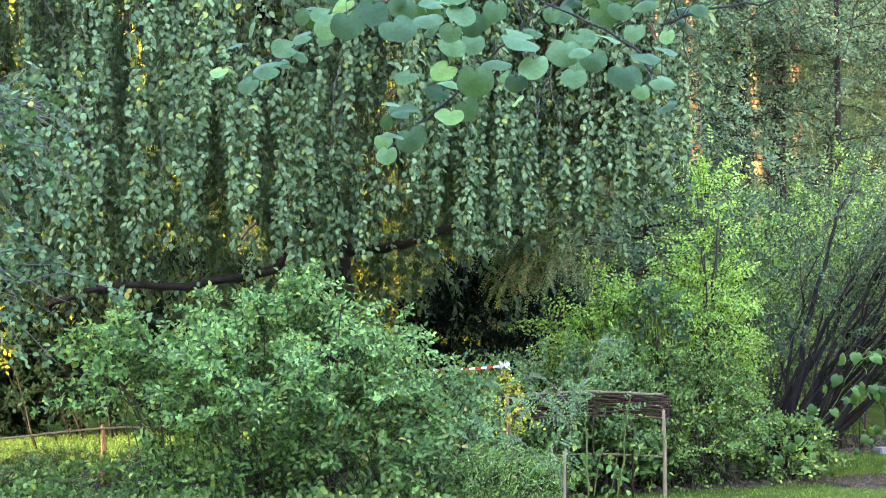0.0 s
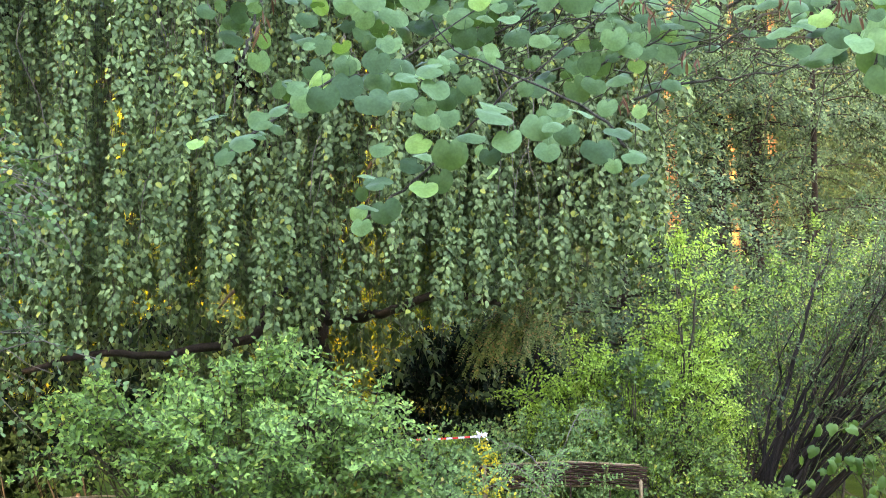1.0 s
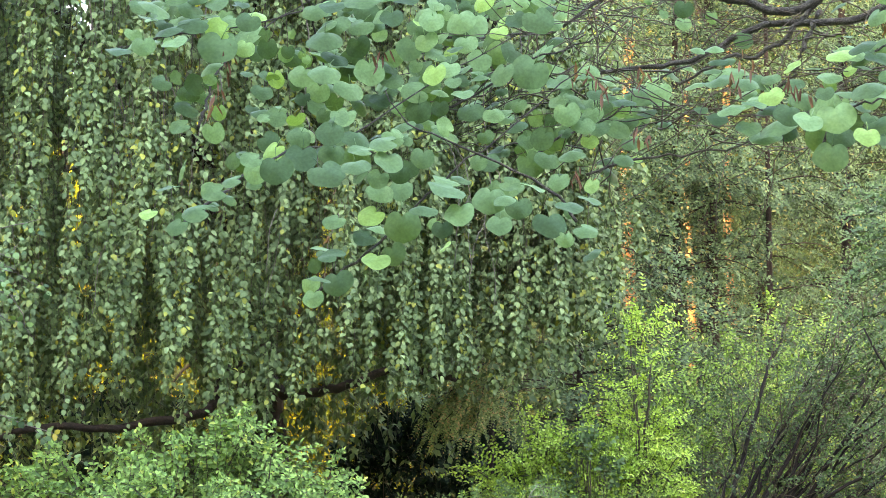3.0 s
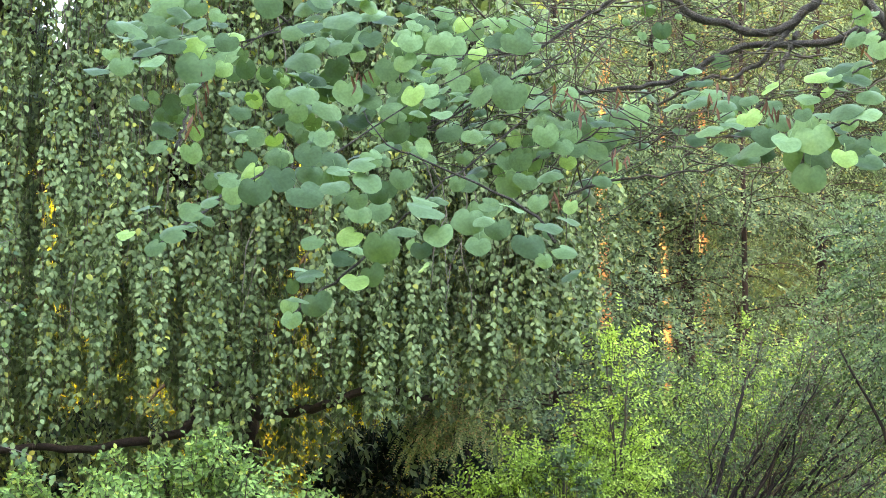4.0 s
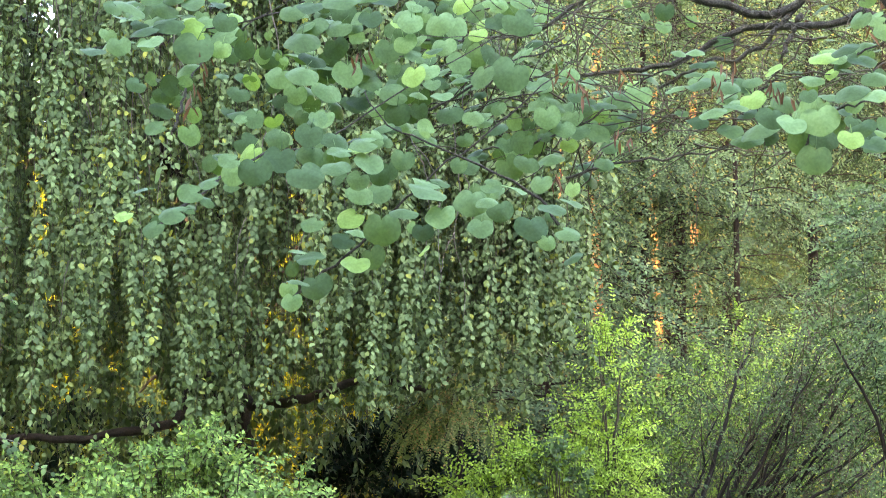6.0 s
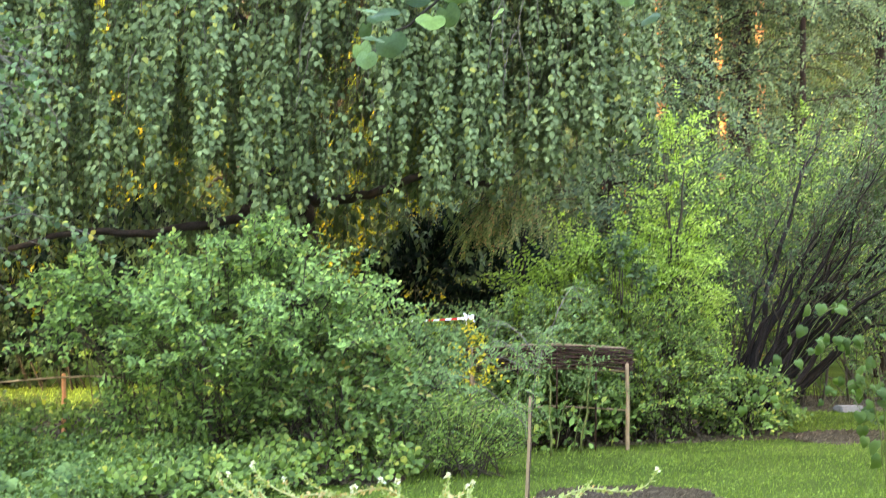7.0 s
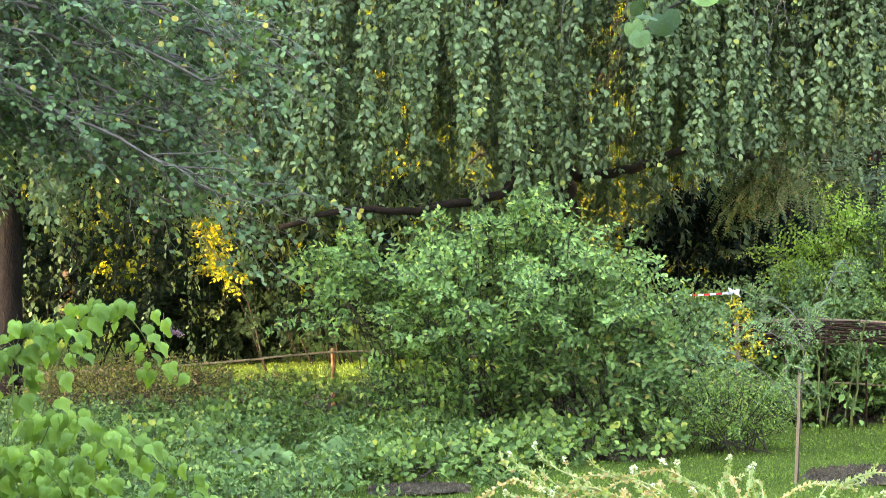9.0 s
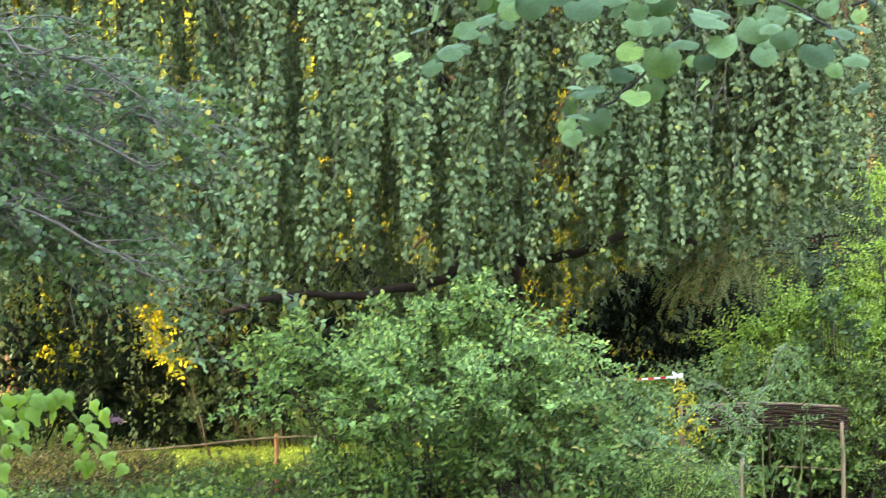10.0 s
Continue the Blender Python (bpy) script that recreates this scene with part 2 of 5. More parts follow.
def joined(*geometries):
    verts, tris, n = [], [], 0
    for v, f in geometries:
        v = np.asarray(v, float).reshape(-1, 3)
        verts.append(v)
        tris.append(np.asarray(f, int).reshape(-1, 3) + n)
        n += len(v)
    return np.concatenate(verts), np.concatenate(tris)


def sweep(paths, radius, end=0.25, sides=5):
    """Tapered round rods along paths (n, m, 3), as one geometry."""
    paths = np.asarray(paths, float)
    n, m, _ = paths.shape
    ahead = unit(np.gradient(paths, axis=1))
    ref = np.where(np.abs(ahead[..., 2:3]) > 0.9, np.array([1.0, 0, 0]), np.array([0, 0, 1.0]))
    a = unit(np.cross(ahead, ref))
    b = np.cross(ahead, a)
    r = np.broadcast_to(np.asarray(radius, float), (n,))[:, None] * np.linspace(1, end, m)[None]
    turn = np.linspace(0, 2 * np.pi, sides, endpoint=False)
    ring = np.cos(turn)[:, None] * a[:, :, None] + np.sin(turn)[:, None] * b[:, :, None]
    verts = paths[:, :, None] + ring * r[:, :, None, None]
    i, j, k = np.meshgrid(np.arange(n), np.arange(m - 1), np.arange(sides), indexing="ij")
    at = lambda jj, kk: (i * m + jj) * sides + kk % sides  # noqa: E731
    quads = np.stack([at(j, k), at(j, k + 1), at(j + 1, k + 1), at(j + 1, k)], -1).reshape(-1, 4)
    tris = [quads[:, [0, 1, 2]], quads[:, [0, 2, 3]]]
    first = np.arange(n) * m * sides
    for c in range(1, sides - 1):
        tris.append(np.stack([first, first + c + 1, first + c], -1))
        last = first + (m - 1) * sides
        tris.append(np.stack([last, last + c, last + c + 1], -1))
    return verts.reshape(-1, 3), np.concatenate(tris)


def smooth_path(points, m=12, wobble=0.0):
    """A smooth line of m points through a few (Catmull-Rom)."""
    p = np.asarray(points, float)
    p = np.concatenate([[2 * p[0] - p[1]], p, [2 * p[-1] - p[-2]]])
    out = []
    for u in np.linspace(0, len(p) - 3 - 1e-6, m):
        i, t = int(u), u - int(u)
        a, b, c, d = p[i : i + 4]
        out.append(0.5 * (2 * b + (c - a) * t + (2 * a - 5 * b + 4 * c - d) * t * t + (3 * b - a - 3 * c + d) * t**3))
    out = np.array(out)
    if wobble:
        out[1:-1] += rng.normal(0, wobble, out[1:-1].shape)
    return out


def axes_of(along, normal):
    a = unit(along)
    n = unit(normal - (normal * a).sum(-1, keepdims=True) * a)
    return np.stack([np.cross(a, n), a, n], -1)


def scatter(template, where, along, normal, size):
    """Copies of a small template (verts with y along, z up; tris), joined."""
    tv, tt = template
    n, k = len(where), len(tv)
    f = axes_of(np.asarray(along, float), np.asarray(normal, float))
    verts = np.einsum("nij,kj->nki", f, tv) * np.broadcast_to(np.asarray(size, float), (n,))[:, None, None] + where[:, None]
    tris = tt[None] + (np.arange(n) * k)[:, None, None]
    return verts.reshape(-1, 3), tris.reshape(-1, 3)


def leaf_shape(width, tip=0.5, fold=0.08, curl=0.06):
    """A folded oval leaf of length 1 in four triangles; tip: where it is widest."""
    w = width / 2
    v = np.array([(0, 0, 0), (w * 0.9, tip * 0.6, fold), (w * 0.85, tip * 0.6 + 0.36, fold * 0.8), (0, 1, -curl),
                  (-w * 0.85, tip * 0.6 + 0.36, fold * 0.8), (-w * 0.9, tip * 0.6, fold)])
    return v, np.array([(0, 1, 2), (0, 2, 3), (0, 3, 4), (0, 4, 5)])


def broad_leaf(width=1.0, notch=0.28, tip=0.1, cup=0.12, wave=0.03, points=20, teeth=0.0, seed=0, fold=0.22, lobes=0.0):
    """A heart-shaped blade with two rings, cupped and waved, the stalk's notch at y = -0.5."""
    r2 = np.random.default_rng(seed)
    th = np.linspace(-np.pi, np.pi, points, endpoint=False)
    r = 0.5 * (1 - notch * np.exp(-((th / 0.36) ** 2)) + tip * np.exp(-(((np.abs(th) - np.pi) / 0.33) ** 2)))
    r = r * (1 + lobes * (0.55 * np.exp(-(((np.abs(th) - 1.75) / 0.34) ** 2)) - 0.45 * np.exp(-(((np.abs(th) - 2.35) / 0.28) ** 2))))
    r = r * (1 + teeth * np.where(np.arange(points) % 2, 1, -1)) * (1 + r2.normal(0, 0.015, points))
    x, y = np.sin(th) * r * width, -np.cos(th) * r
    phase = r2.uniform(0, 6.28)

    def height(px, py):
        return -cup * (px * px + py * py) * 4 + fold * np.abs(px) + wave * np.sin(5 * px + 4 * py + phase)

    verts = [(0, 0, 0)]
    for s in (0.55, 1.0):
        verts += [(px, py, float(height(px, py))) for px, py in zip(x * s, y * s)]
    tris = []
    for i in range(points):
        j = (i + 1) % points
        tris += [(0, 1 + i, 1 + j), (1 + i, 1 + points + i, 1 + points + j), (1 + i, 1 + points + j, 1 + j)]
    stalk = sweep(np.array([[(0, -.30, -.01), (.01, -.55, -.03), (.03, -.85, -.14)]]), .012, .9, 3)
    return joined((np.array(verts), np.array(tris)), stalk)


def heart_leaf(seed, width, droop, fold):
    """A redbud blade: a round heart, broader than long, with a deep notch at the stalk and drooping lobes; four rings."""
    r2 = np.random.default_rng(seed)
    points = 30
    th = np.linspace(-np.pi, np.pi, points, endpoint=False)
    a = np.abs(th)
    r = .5 * (1 - .44 * np.exp(-((a / .24) ** 2)) + .13 * np.exp(-(((a - .62) / .42) ** 2)) + .05 * np.exp(-(((a - np.pi) / .3) ** 2)))
    r = r * (1 + .02 * np.sin(3 * th + r2.uniform(0, 6)) + r2.normal(0, .006, points))
    x, y = np.sin(th) * r * width, -np.cos(th) * r
    phase = r2.uniform(0, 6.28)

    def height(px, py):
        far = px * px + py * py
        return -droop * far - .5 * droop * np.abs(px) * np.maximum(0, -py) * 2 + fold * np.abs(px) + .045 * np.sin(6 * px + phase) * np.sin(5 * py + phase)

    verts = [(0, -.26, float(height(0, -.26)))]
    for s in (.3, .6, .85, 1.0):
        verts += [(px * s, -.26 * (1 - s) + py * s, float(height(px * s, -.26 * (1 - s) + py * s))) for px, py in zip(x, y)]
    tris = []
    for i in range(points):
        j = (i + 1) % points
        tris.append((0, 1 + i, 1 + j))
        for k in range(3):
            u, w = 1 + k * points, 1 + (k + 1) * points
            tris += [(u + i, w + i, w + j), (u + i, w + j, u + j)]
    stalk = sweep(np.array([[(0, -.26, -.01), (.01, -.50, .03), (.03, -.80, -.02)]]), .012, .9, 4)
    return joined((np.array(verts), np.array(tris)), stalk)


OVAL = leaf_shape(0.66)
BEECH = (np.array([(0, 0, 0), (.24, .14, .06), (.36, .44, .09), (.25, .77, .04), (0, 1, -.14), (-.25, .77, .04), (-.36, .44, .09), (-.24, .14, .06), (0, .48, .02)]),
         np.array([(0, 1, 8), (1, 2, 8), (2, 3, 8), (3, 4, 8), (4, 5, 8), (5, 6, 8), (6, 7, 8), (7, 0, 8)]))
BEECH_BACK = (np.array([(0, 0, 0), (.33, .34, .08), (.24, .77, .04), (0, 1, -.12), (-.24, .77, .04), (-.33, .34, .08)]),
              np.array([(0, 1, 5), (1, 2, 5), (2, 4, 5), (2, 3, 4)]))
SLIM = leaf_shape(0.42)
SERRATE = leaf_shape(0.58, .42, .10, .12)
ROUND = (np.array([(0, 0, 0), (.27, .14, .03), (.40, .42, .07), (.29, .74, .03), (0, 1, -.07), (-.29, .74, .03), (-.40, .42, .07), (-.27, .14, .03)]),
         np.array([(0, 1, 7), (1, 2, 7), (7, 2, 6), (2, 3, 6), (6, 3, 5), (3, 4, 5)]))
NEEDLE = leaf_shape(0.22, 0.45, 0.02, 0.08)
DIAMOND = (np.array([(0, 0, 0), (0.24, 0.45, 0.05), (0, 1, 0), (-0.24, 0.45, 0.05)]), np.array([(0, 1, 2), (0, 2, 3)]))
SPRIG = (np.array([(0, 0, 0), (.27, .5, .05), (0, 1, 0), (-.27, .5, .05)]), np.array([(0, 1, 2), (0, 2, 3)]))
BLADE = (np.array([(-0.10, 0, 0), (0.10, 0, 0), (0.0, 1, 0.12)]), np.array([(0, 1, 2)]))


def sprays(origin, heading, length, pairs, size, template, droop=0.15, jitter=0.35, up=0.8):
    """Leafy twigs: leaves in pairs and one at the end. Returns the leaves' and the twigs' geometry."""
    n = len(origin)
    d = unit(heading)
    length = np.broadcast_to(np.asarray(length, float), (n,))
    # the leaves of one twig lie nearly in one plane, which tilts from twig to twig
    face = np.array([0, -0.70, up * 0.70]) + d * 0.2 + rng.normal(0, jitter + 0.16, (n, 3))
    side = unit(np.cross(d, face))
    where, along, normal, sizes = [], [], [], []
    for k in range(pairs + 1):
        s = (k + 0.6) / (pairs + 0.6)
        at = origin + d * (length * s)[:, None] - np.array([0, 0, 1.0]) * (droop * length * s * s)[:, None]
        for sign in ((1, -1) if k < pairs else (0,)):
            ax = side * sign * 0.85 + d * (0.55 if sign else 1.0) + rng.normal(0, jitter * 0.55, (n, 3)) - np.array([0, 0, 0.22])
            where.append(at)
            along.append(ax)
            normal.append(face + side * sign * 0.25 + rng.normal(0, 0.16 + jitter * 0.3, (n, 3)))
            sizes.append(size * rng.uniform(0.72, 1.15, n) * (1.0 if 0 < k < pairs else 0.85))
    leaves = scatter(template, np.concatenate(where), np.concatenate(along), np.concatenate(normal), np.concatenate(sizes))
    s = np.linspace(0, 1, 2)[None, :, None]
    paths = origin[:, None] + d[:, None] * length[:, None, None] * s - np.array([0, 0, 1.0]) * droop * length[:, None, None] * s * s
    return leaves, sweep(paths, 0.0022 + 0.004 * length, 0.4, 3)


def bush(name, base, rx, ry, h, count, size, template, leaf, label, twig=None, pairs=3, length=0.28, stems=9, low=0.06,
         category="shrub", lumps=0.32, rise=0.55, inner=0.45, mesh_twigs=4, lean=(0, 0), droop=0.25, jitter=0.35, canes=0, cane=0.5, gap=0.0):
    """A shrub: arching stems from its foot, and leafy twigs that fill an uneven crown down to a fraction of its height."""
    base = np.array(base, float)
    ob = thing(name, base, label, category)
    top = base + np.array([lean[0], lean[1], 0])
    mid = h * (0.5 + low / 2)
    d = unit(rng.normal(0, 1, (count, 3)))
    shift = rng.uniform(0, 50, 3)
    bumpy = np.array([noise.noise(Vector(v * 2.3 + shift)) + 0.6 * noise.noise(Vector(v * 5.7 + shift)) for v in d])
    far = (inner + (1 - inner) * rng.random(count) ** 0.5) * (1 + lumps * bumpy)
    at = np.stack([d[:, 0] * rx, d[:, 1] * ry, d[:, 2] * (h - mid)], -1) * far[:, None]
    at[:, 2] += mid
    at[:, :2] += np.array(lean) * (at[:, 2:3] / h)
    at += base
    full = np.array([noise.noise(Vector(v * 4.2)) for v in at])
    keep = (at[:, 2] > base[2] + 0.05) & (full > -0.42 + gap + (0.34 + 0.4 * gap) * rng.random(count))
    at, d = at[keep], d[keep]
    heading = d * np.array([1, 1, 0.6]) + np.array([0, 0, rise]) + rng.normal(0, 0.35, d.shape)
    leaves, twigs = sprays(at, heading, length * rng.uniform(0.6, 1.3, len(at)), pairs, size, template, droop, jitter)
    twig = twig or M_TWIG
    for i in range(stems):
        goal = at[rng.integers(len(at))]
        foot = base + np.array([rng.normal(0, rx * 0.28), rng.normal(0, ry * 0.28), -0.03])
        bend = foot * 0.55 + goal * 0.45
        bend[2] = foot[2] + (goal[2] - foot[2]) * 0.65
        piece("stem", sweep(smooth_path([foot, bend, goal], 9, 0.012)[None], (0.006 + 0.004 * rng.random()) * (0.6 + h * 0.5), 0.3, 6), twig, ob)
    goals = at[rng.integers(len(at), size=max(1, stems * mesh_twigs))]
    foot = base + np.stack([rng.normal(0, rx * 0.36, len(goals)), rng.normal(0, ry * 0.36, len(goals)), np.zeros(len(goals))], -1)
    s = np.linspace(0, 1, 8)[None, :, None]
    bend = foot * 0.5 + goals * 0.5
    bend[:, 2] = foot[:, 2] + (goals[:, 2] - foot[:, 2]) * 0.7
    paths = (1 - s) ** 2 * foot[:, None] + 2 * s * (1 - s) * bend[:, None] + s * s * goals[:, None]
    extra = []
    if canes:
        # long young shoots that stand out of the crown, set with leaves on both sides
        high = np.flatnonzero((d[:, 2] > -0.25) & (far[keep] > 0.8))
        root = rng.choice(high, canes)
        way = unit(d[root] * [1, 1, 0.5] + [0, 0, 0.7] + rng.normal(0, 0.3, (canes, 3)))
        long = cane * rng.uniform(0.6, 1.25, canes)
        u = np.linspace(0, 1, 7)[None, :, None]
        arc = at[root][:, None] + way[:, None] * long[:, None, None] * u + np.array([0, 0, -0.35]) * long[:, None, None] * u**2.5
        side = unit(np.cross(way, [0, 0, 1.0]) + rng.normal(0, 0.15, (canes, 3)))
        for k in range(1, 7):
            for sign in (1, -1):
                turn = side * sign + way * 0.6 + rng.normal(0, 0.35, (canes, 3))
                more, thin = sprays(arc[:, k], turn, 0.16 * rng.uniform(0.7, 1.2, canes) * (1.15 - 0.1 * k), 2, size * (1.1 - 0.06 * k), template, 0.35, 0.25)
                leaves, twigs = joined(leaves, more), joined(twigs, thin)
        extra = [sweep(arc, 0.005, 0.35, 4)]
    piece("twigwork", joined(twigs, sweep(paths, 0.0055, 0.35, 4), *extra), twig, ob, kind="stuff")
    piece("foliage", leaves, leaf, ob, kind="stuff")
    return ob

# ---- ground, unseen walls added round the garden to block light ----
def ground_height(x, y):
    return 0.03 * np.sin(x * 0.7 + 1.1) * np.cos(y * 0.45) * np.clip((y - 4) / 4, 0, 1)


def ground():
    xs = np.concatenate([[-400, -120, -40], np.linspace(-14, 24, 60), [45, 120, 400]])
    ys = np.concatenate([[-400, -100, -30], np.linspace(-8, 40, 76), [60, 120, 400]])
    gx, gy = np.meshgrid(xs, ys, indexing="ij")
    v = np.stack([gx, gy, ground_height(gx, gy) * (np.abs(gx) < 26) * (gy < 40)], -1)
    n, m = gx.shape
    i, j = np.meshgrid(np.arange(n - 1), np.arange(m - 1), indexing="ij")
    a = i * m + j
    q = np.stack([a, a + m, a + m + 1, a + 1], -1).reshape(-1, 4)
    ob = new("ground", mesh_of("ground", v, np.concatenate([q[:, :3], q[:, [0, 2, 3]]]), M_LAWN))
    tagged(ob, "mown green lawn running under the whole garden", "lawn", kind="structure")


def block(name, x0, x1, y0, y1, z0, z1, material, label, category="wall", kind="structure"):
    bm = bmesh.new()
    bmesh.ops.create_cube(bm, size=1)
    for v in bm.verts:
        v.co = Vector((x0 + (v.co.x + 0.5) * (x1 - x0), y0 + (v.co.y + 0.5) * (y1 - y0), z0 + (v.co.z + 0.5) * (z1 - z0)))
    bmesh.ops.bevel(bm, geom=bm.edges, offset=0.02, segments=2, affect="EDGES")
    me = bpy.data.meshes.new(name)
    bm.to_mesh(me)
    bm.free()
    me.materials.append(material)
    return tagged(new(name, me), label, category, kind=kind)


ground()
# added out of view: they block the low sun and low sky light
block("sun_blocker_west", -9.4, -9.0, -12, 12.0, -0.1, 15.0, M_WALL, "unseen plain grey wall added to keep the low sun off the garden", kind="structure")
block("sky_blocker_east", 21.0, 21.4, -12, 26.0, -0.1, 13.0, M_WALL, "unseen plain grey wall added to block low eastern sky light", kind="structure")
block("sun_blocker_north_west", -7.3, -7.0, 17.5, 24.0, -0.1, 4.7, M_WALL, "unseen plain grey wall added to keep the sun off the yews", kind="structure")
block("sky_blocker_south", -9.0, 21, -12.4, -12.0, -0.1, 13.0, M_WALL, "unseen plain grey wall added to block low southern sky light", kind="structure")


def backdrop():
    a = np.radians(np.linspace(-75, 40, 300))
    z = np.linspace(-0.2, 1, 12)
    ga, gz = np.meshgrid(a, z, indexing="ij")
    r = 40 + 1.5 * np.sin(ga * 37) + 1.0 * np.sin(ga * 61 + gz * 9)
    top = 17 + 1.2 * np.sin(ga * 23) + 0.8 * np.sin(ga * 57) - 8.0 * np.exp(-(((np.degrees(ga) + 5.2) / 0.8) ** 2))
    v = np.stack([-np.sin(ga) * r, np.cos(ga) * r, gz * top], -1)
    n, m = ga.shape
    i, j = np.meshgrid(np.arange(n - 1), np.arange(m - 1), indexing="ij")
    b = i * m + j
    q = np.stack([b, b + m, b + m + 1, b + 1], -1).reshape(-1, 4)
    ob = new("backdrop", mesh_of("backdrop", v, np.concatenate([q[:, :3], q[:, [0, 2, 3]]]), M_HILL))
    tagged(ob, "dark wooded edge closing the far distance, shade put into its colour", "woodland", kind="structure")


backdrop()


def patch(name, cx, cy, rx, ry, material, label, category, seed, rise=0.014, clods=0):
    """A bed of bare soil: a low uneven mound with clods."""
    r2 = np.random.default_rng(seed)
    rings, seg = 9, 44
    t = np.linspace(0, 2 * np.pi, seg, endpoint=False)
    edge = 1 + 0.12 * np.sin(3 * t + seed) + 0.08 * np.sin(7 * t + 2 * seed) + r2.normal(0, 0.04, seg)
    v, f = [(cx, cy, rise + float(ground_height(cx, cy)))], []
    for k in range(1, rings + 1):
        s = k / rings
        for i in range(seg):
            x, y = cx + rx * s * edge[i] * math.cos(t[i]), cy + ry * s * edge[i] * math.sin(t[i])
            v.append((x, y, float(ground_height(x, y)) + (rise + r2.normal(0, 0.008) if k < rings else -0.02)))
    for i in range(seg):
        f.append((0, 1 + i, 1 + (i + 1) % seg))
        for k in range(rings - 1):
            a, b = 1 + k * seg + i, 1 + k * seg + (i + 1) % seg
            f += [(a, a + seg, b + seg), (a, b + seg, b)]
    geo = (np.array(v), np.array(f))
    if clods:
        ang, rad = r2.uniform(0, 6.28, clods), np.sqrt(r2.random(clods)) * 0.9
        at = np.stack([cx + rx * rad * np.cos(ang), cy + ry * rad * np.sin(ang), np.zeros(clods)], -1)
        at[:, 2] = ground_height(at[:, 0], at[:, 1]) + rise
        clod = (np.array([(-.5, -.4, 0), (.5, -.3, 0), (.1, .5, 0), (0, 0, .55)]), np.array([(0, 1, 3), (1, 2, 3), (2, 0, 3)]))
        geo = joined(geo, scatter(clod, at, r2.normal(0, 1, (clods, 3)) * [1, 1, .2], np.array([[0, 0, 1.0]]).repeat(clods, 0), r2.uniform(.015, .07, clods)))
    ob = new(name, mesh_of(name, geo[0], geo[1], material, False))
    return tagged(ob, label, category, kind="structure")


patch("soil_bed", 4.45, 10.9, 0.66, 0.50, M_SOIL, "bare dark soil ring round the young staked tree", "soil", 3, clods=2600)
patch("soil_bed", 2.75, 12.25, 0.60, 0.28, M_SOIL, "bare dark soil under the ground cover", "soil", 5, clods=1500)
patch("soil_bed", 1.28, 10.66, 0.34, 0.17, M_SOIL, "bare dark soil between ground cover and lawn", "soil", 15, clods=900)
patch("soil_bed", 5.2, 8.72, 0.75, 0.45, M_SOIL, "bare dark soil bed cut in the lawn", "soil", 6, clods=900)
patch("soil_bed", 8.1, 14.3, 0.7, 0.5, M_SOIL, "bare dark soil bed cut in the lawn", "soil", 8, clods=900)
patch("soil_bed", .7, 16.9, 3.4, 2.1, M_SOIL, "trodden dark soil under the weeping beech", "soil", 9, 0.02, clods=900)
patch("soil_bed", 6.0, 15.8, 2.2, 1.5, M_SOIL, "dark soil under the shrubs beside the lawn", "soil", 10, 0.02, clods=900)
patch("soil_bed", 9.6, 18.6, 1.6, 1.4, M_SOIL, "dark soil under the shrubs beside the lawn", "soil", 12, 0.02, clods=900)
patch("soil_bed", 0.8, 2.9, 0.6, 0.45, M_SOIL, "dark soil under the white-flowered plant", "soil", 13, clods=100)


def grass():
    n = 330000
    x, y = rng.uniform(-1.5, 11.5, n), rng.uniform(7.5, 24, n)
    keep = (rng.random(n) < np.clip(1.25 - (y - 8) / 18, 0.2, 1)) & (x < y * 0.62 + 0.5)
    for cx, cy, rx, ry in ((4.45, 10.9, .60, .45), (2.75, 12.25, .55, .24), (1.28, 10.66, .26, .12), (5.2, 8.72, .7, .4), (8.1, 14.3, .65, .45), (.7, 16.9, 3.2, 1.95), (6.0, 15.8, 2.1, 1.4), (9.6, 18.6, 1.5, 1.3)):
        keep &= ((x - cx) / rx) ** 2 + ((y - cy) / ry) ** 2 > .75 + .35 * rng.random(n) ** 2 + .3 * np.sin(x * 11 + y * 5) * np.sin(y * 9 - x * 4)
    x, y = x[keep], y[keep]
    n = len(x)
    tuft = np.array([noise.noise(Vector((a * 2.2, b * 2.2, 0))) for a, b in zip(x, y)])
    at = np.stack([x, y, ground_height(x, y) - 0.005], -1)
    along = np.stack([rng.normal(0, .45, n), rng.normal(0, .45, n), np.ones(n)], -1)
    turn = rng.uniform(0, 6.28, n)
    v, f = scatter(BLADE, at, along, np.stack([np.cos(turn), np.sin(turn), np.zeros(n)], -1), rng.uniform(.016, .040, n) * (1 + .4 * np.clip(tuft, -.5, 1)))
    some = rng.random(n) < .09
    k = int(some.sum())
    clover = scatter(ROUND, at[some] + [0, 0, .02], rng.normal(0, 1, (k, 3)) * [1, 1, .3], np.array([0, -.3, 1.0]) + rng.normal(0, .4, (k, 3)), rng.uniform(.010, .022, k))
    v, f = joined((v, f), clover)
    ob = new("grass", mesh_of("grass", v, f, M_GRASS))
    tagged(ob, "short green grass blades of the lawn", "grass", kind="stuff")


grass()


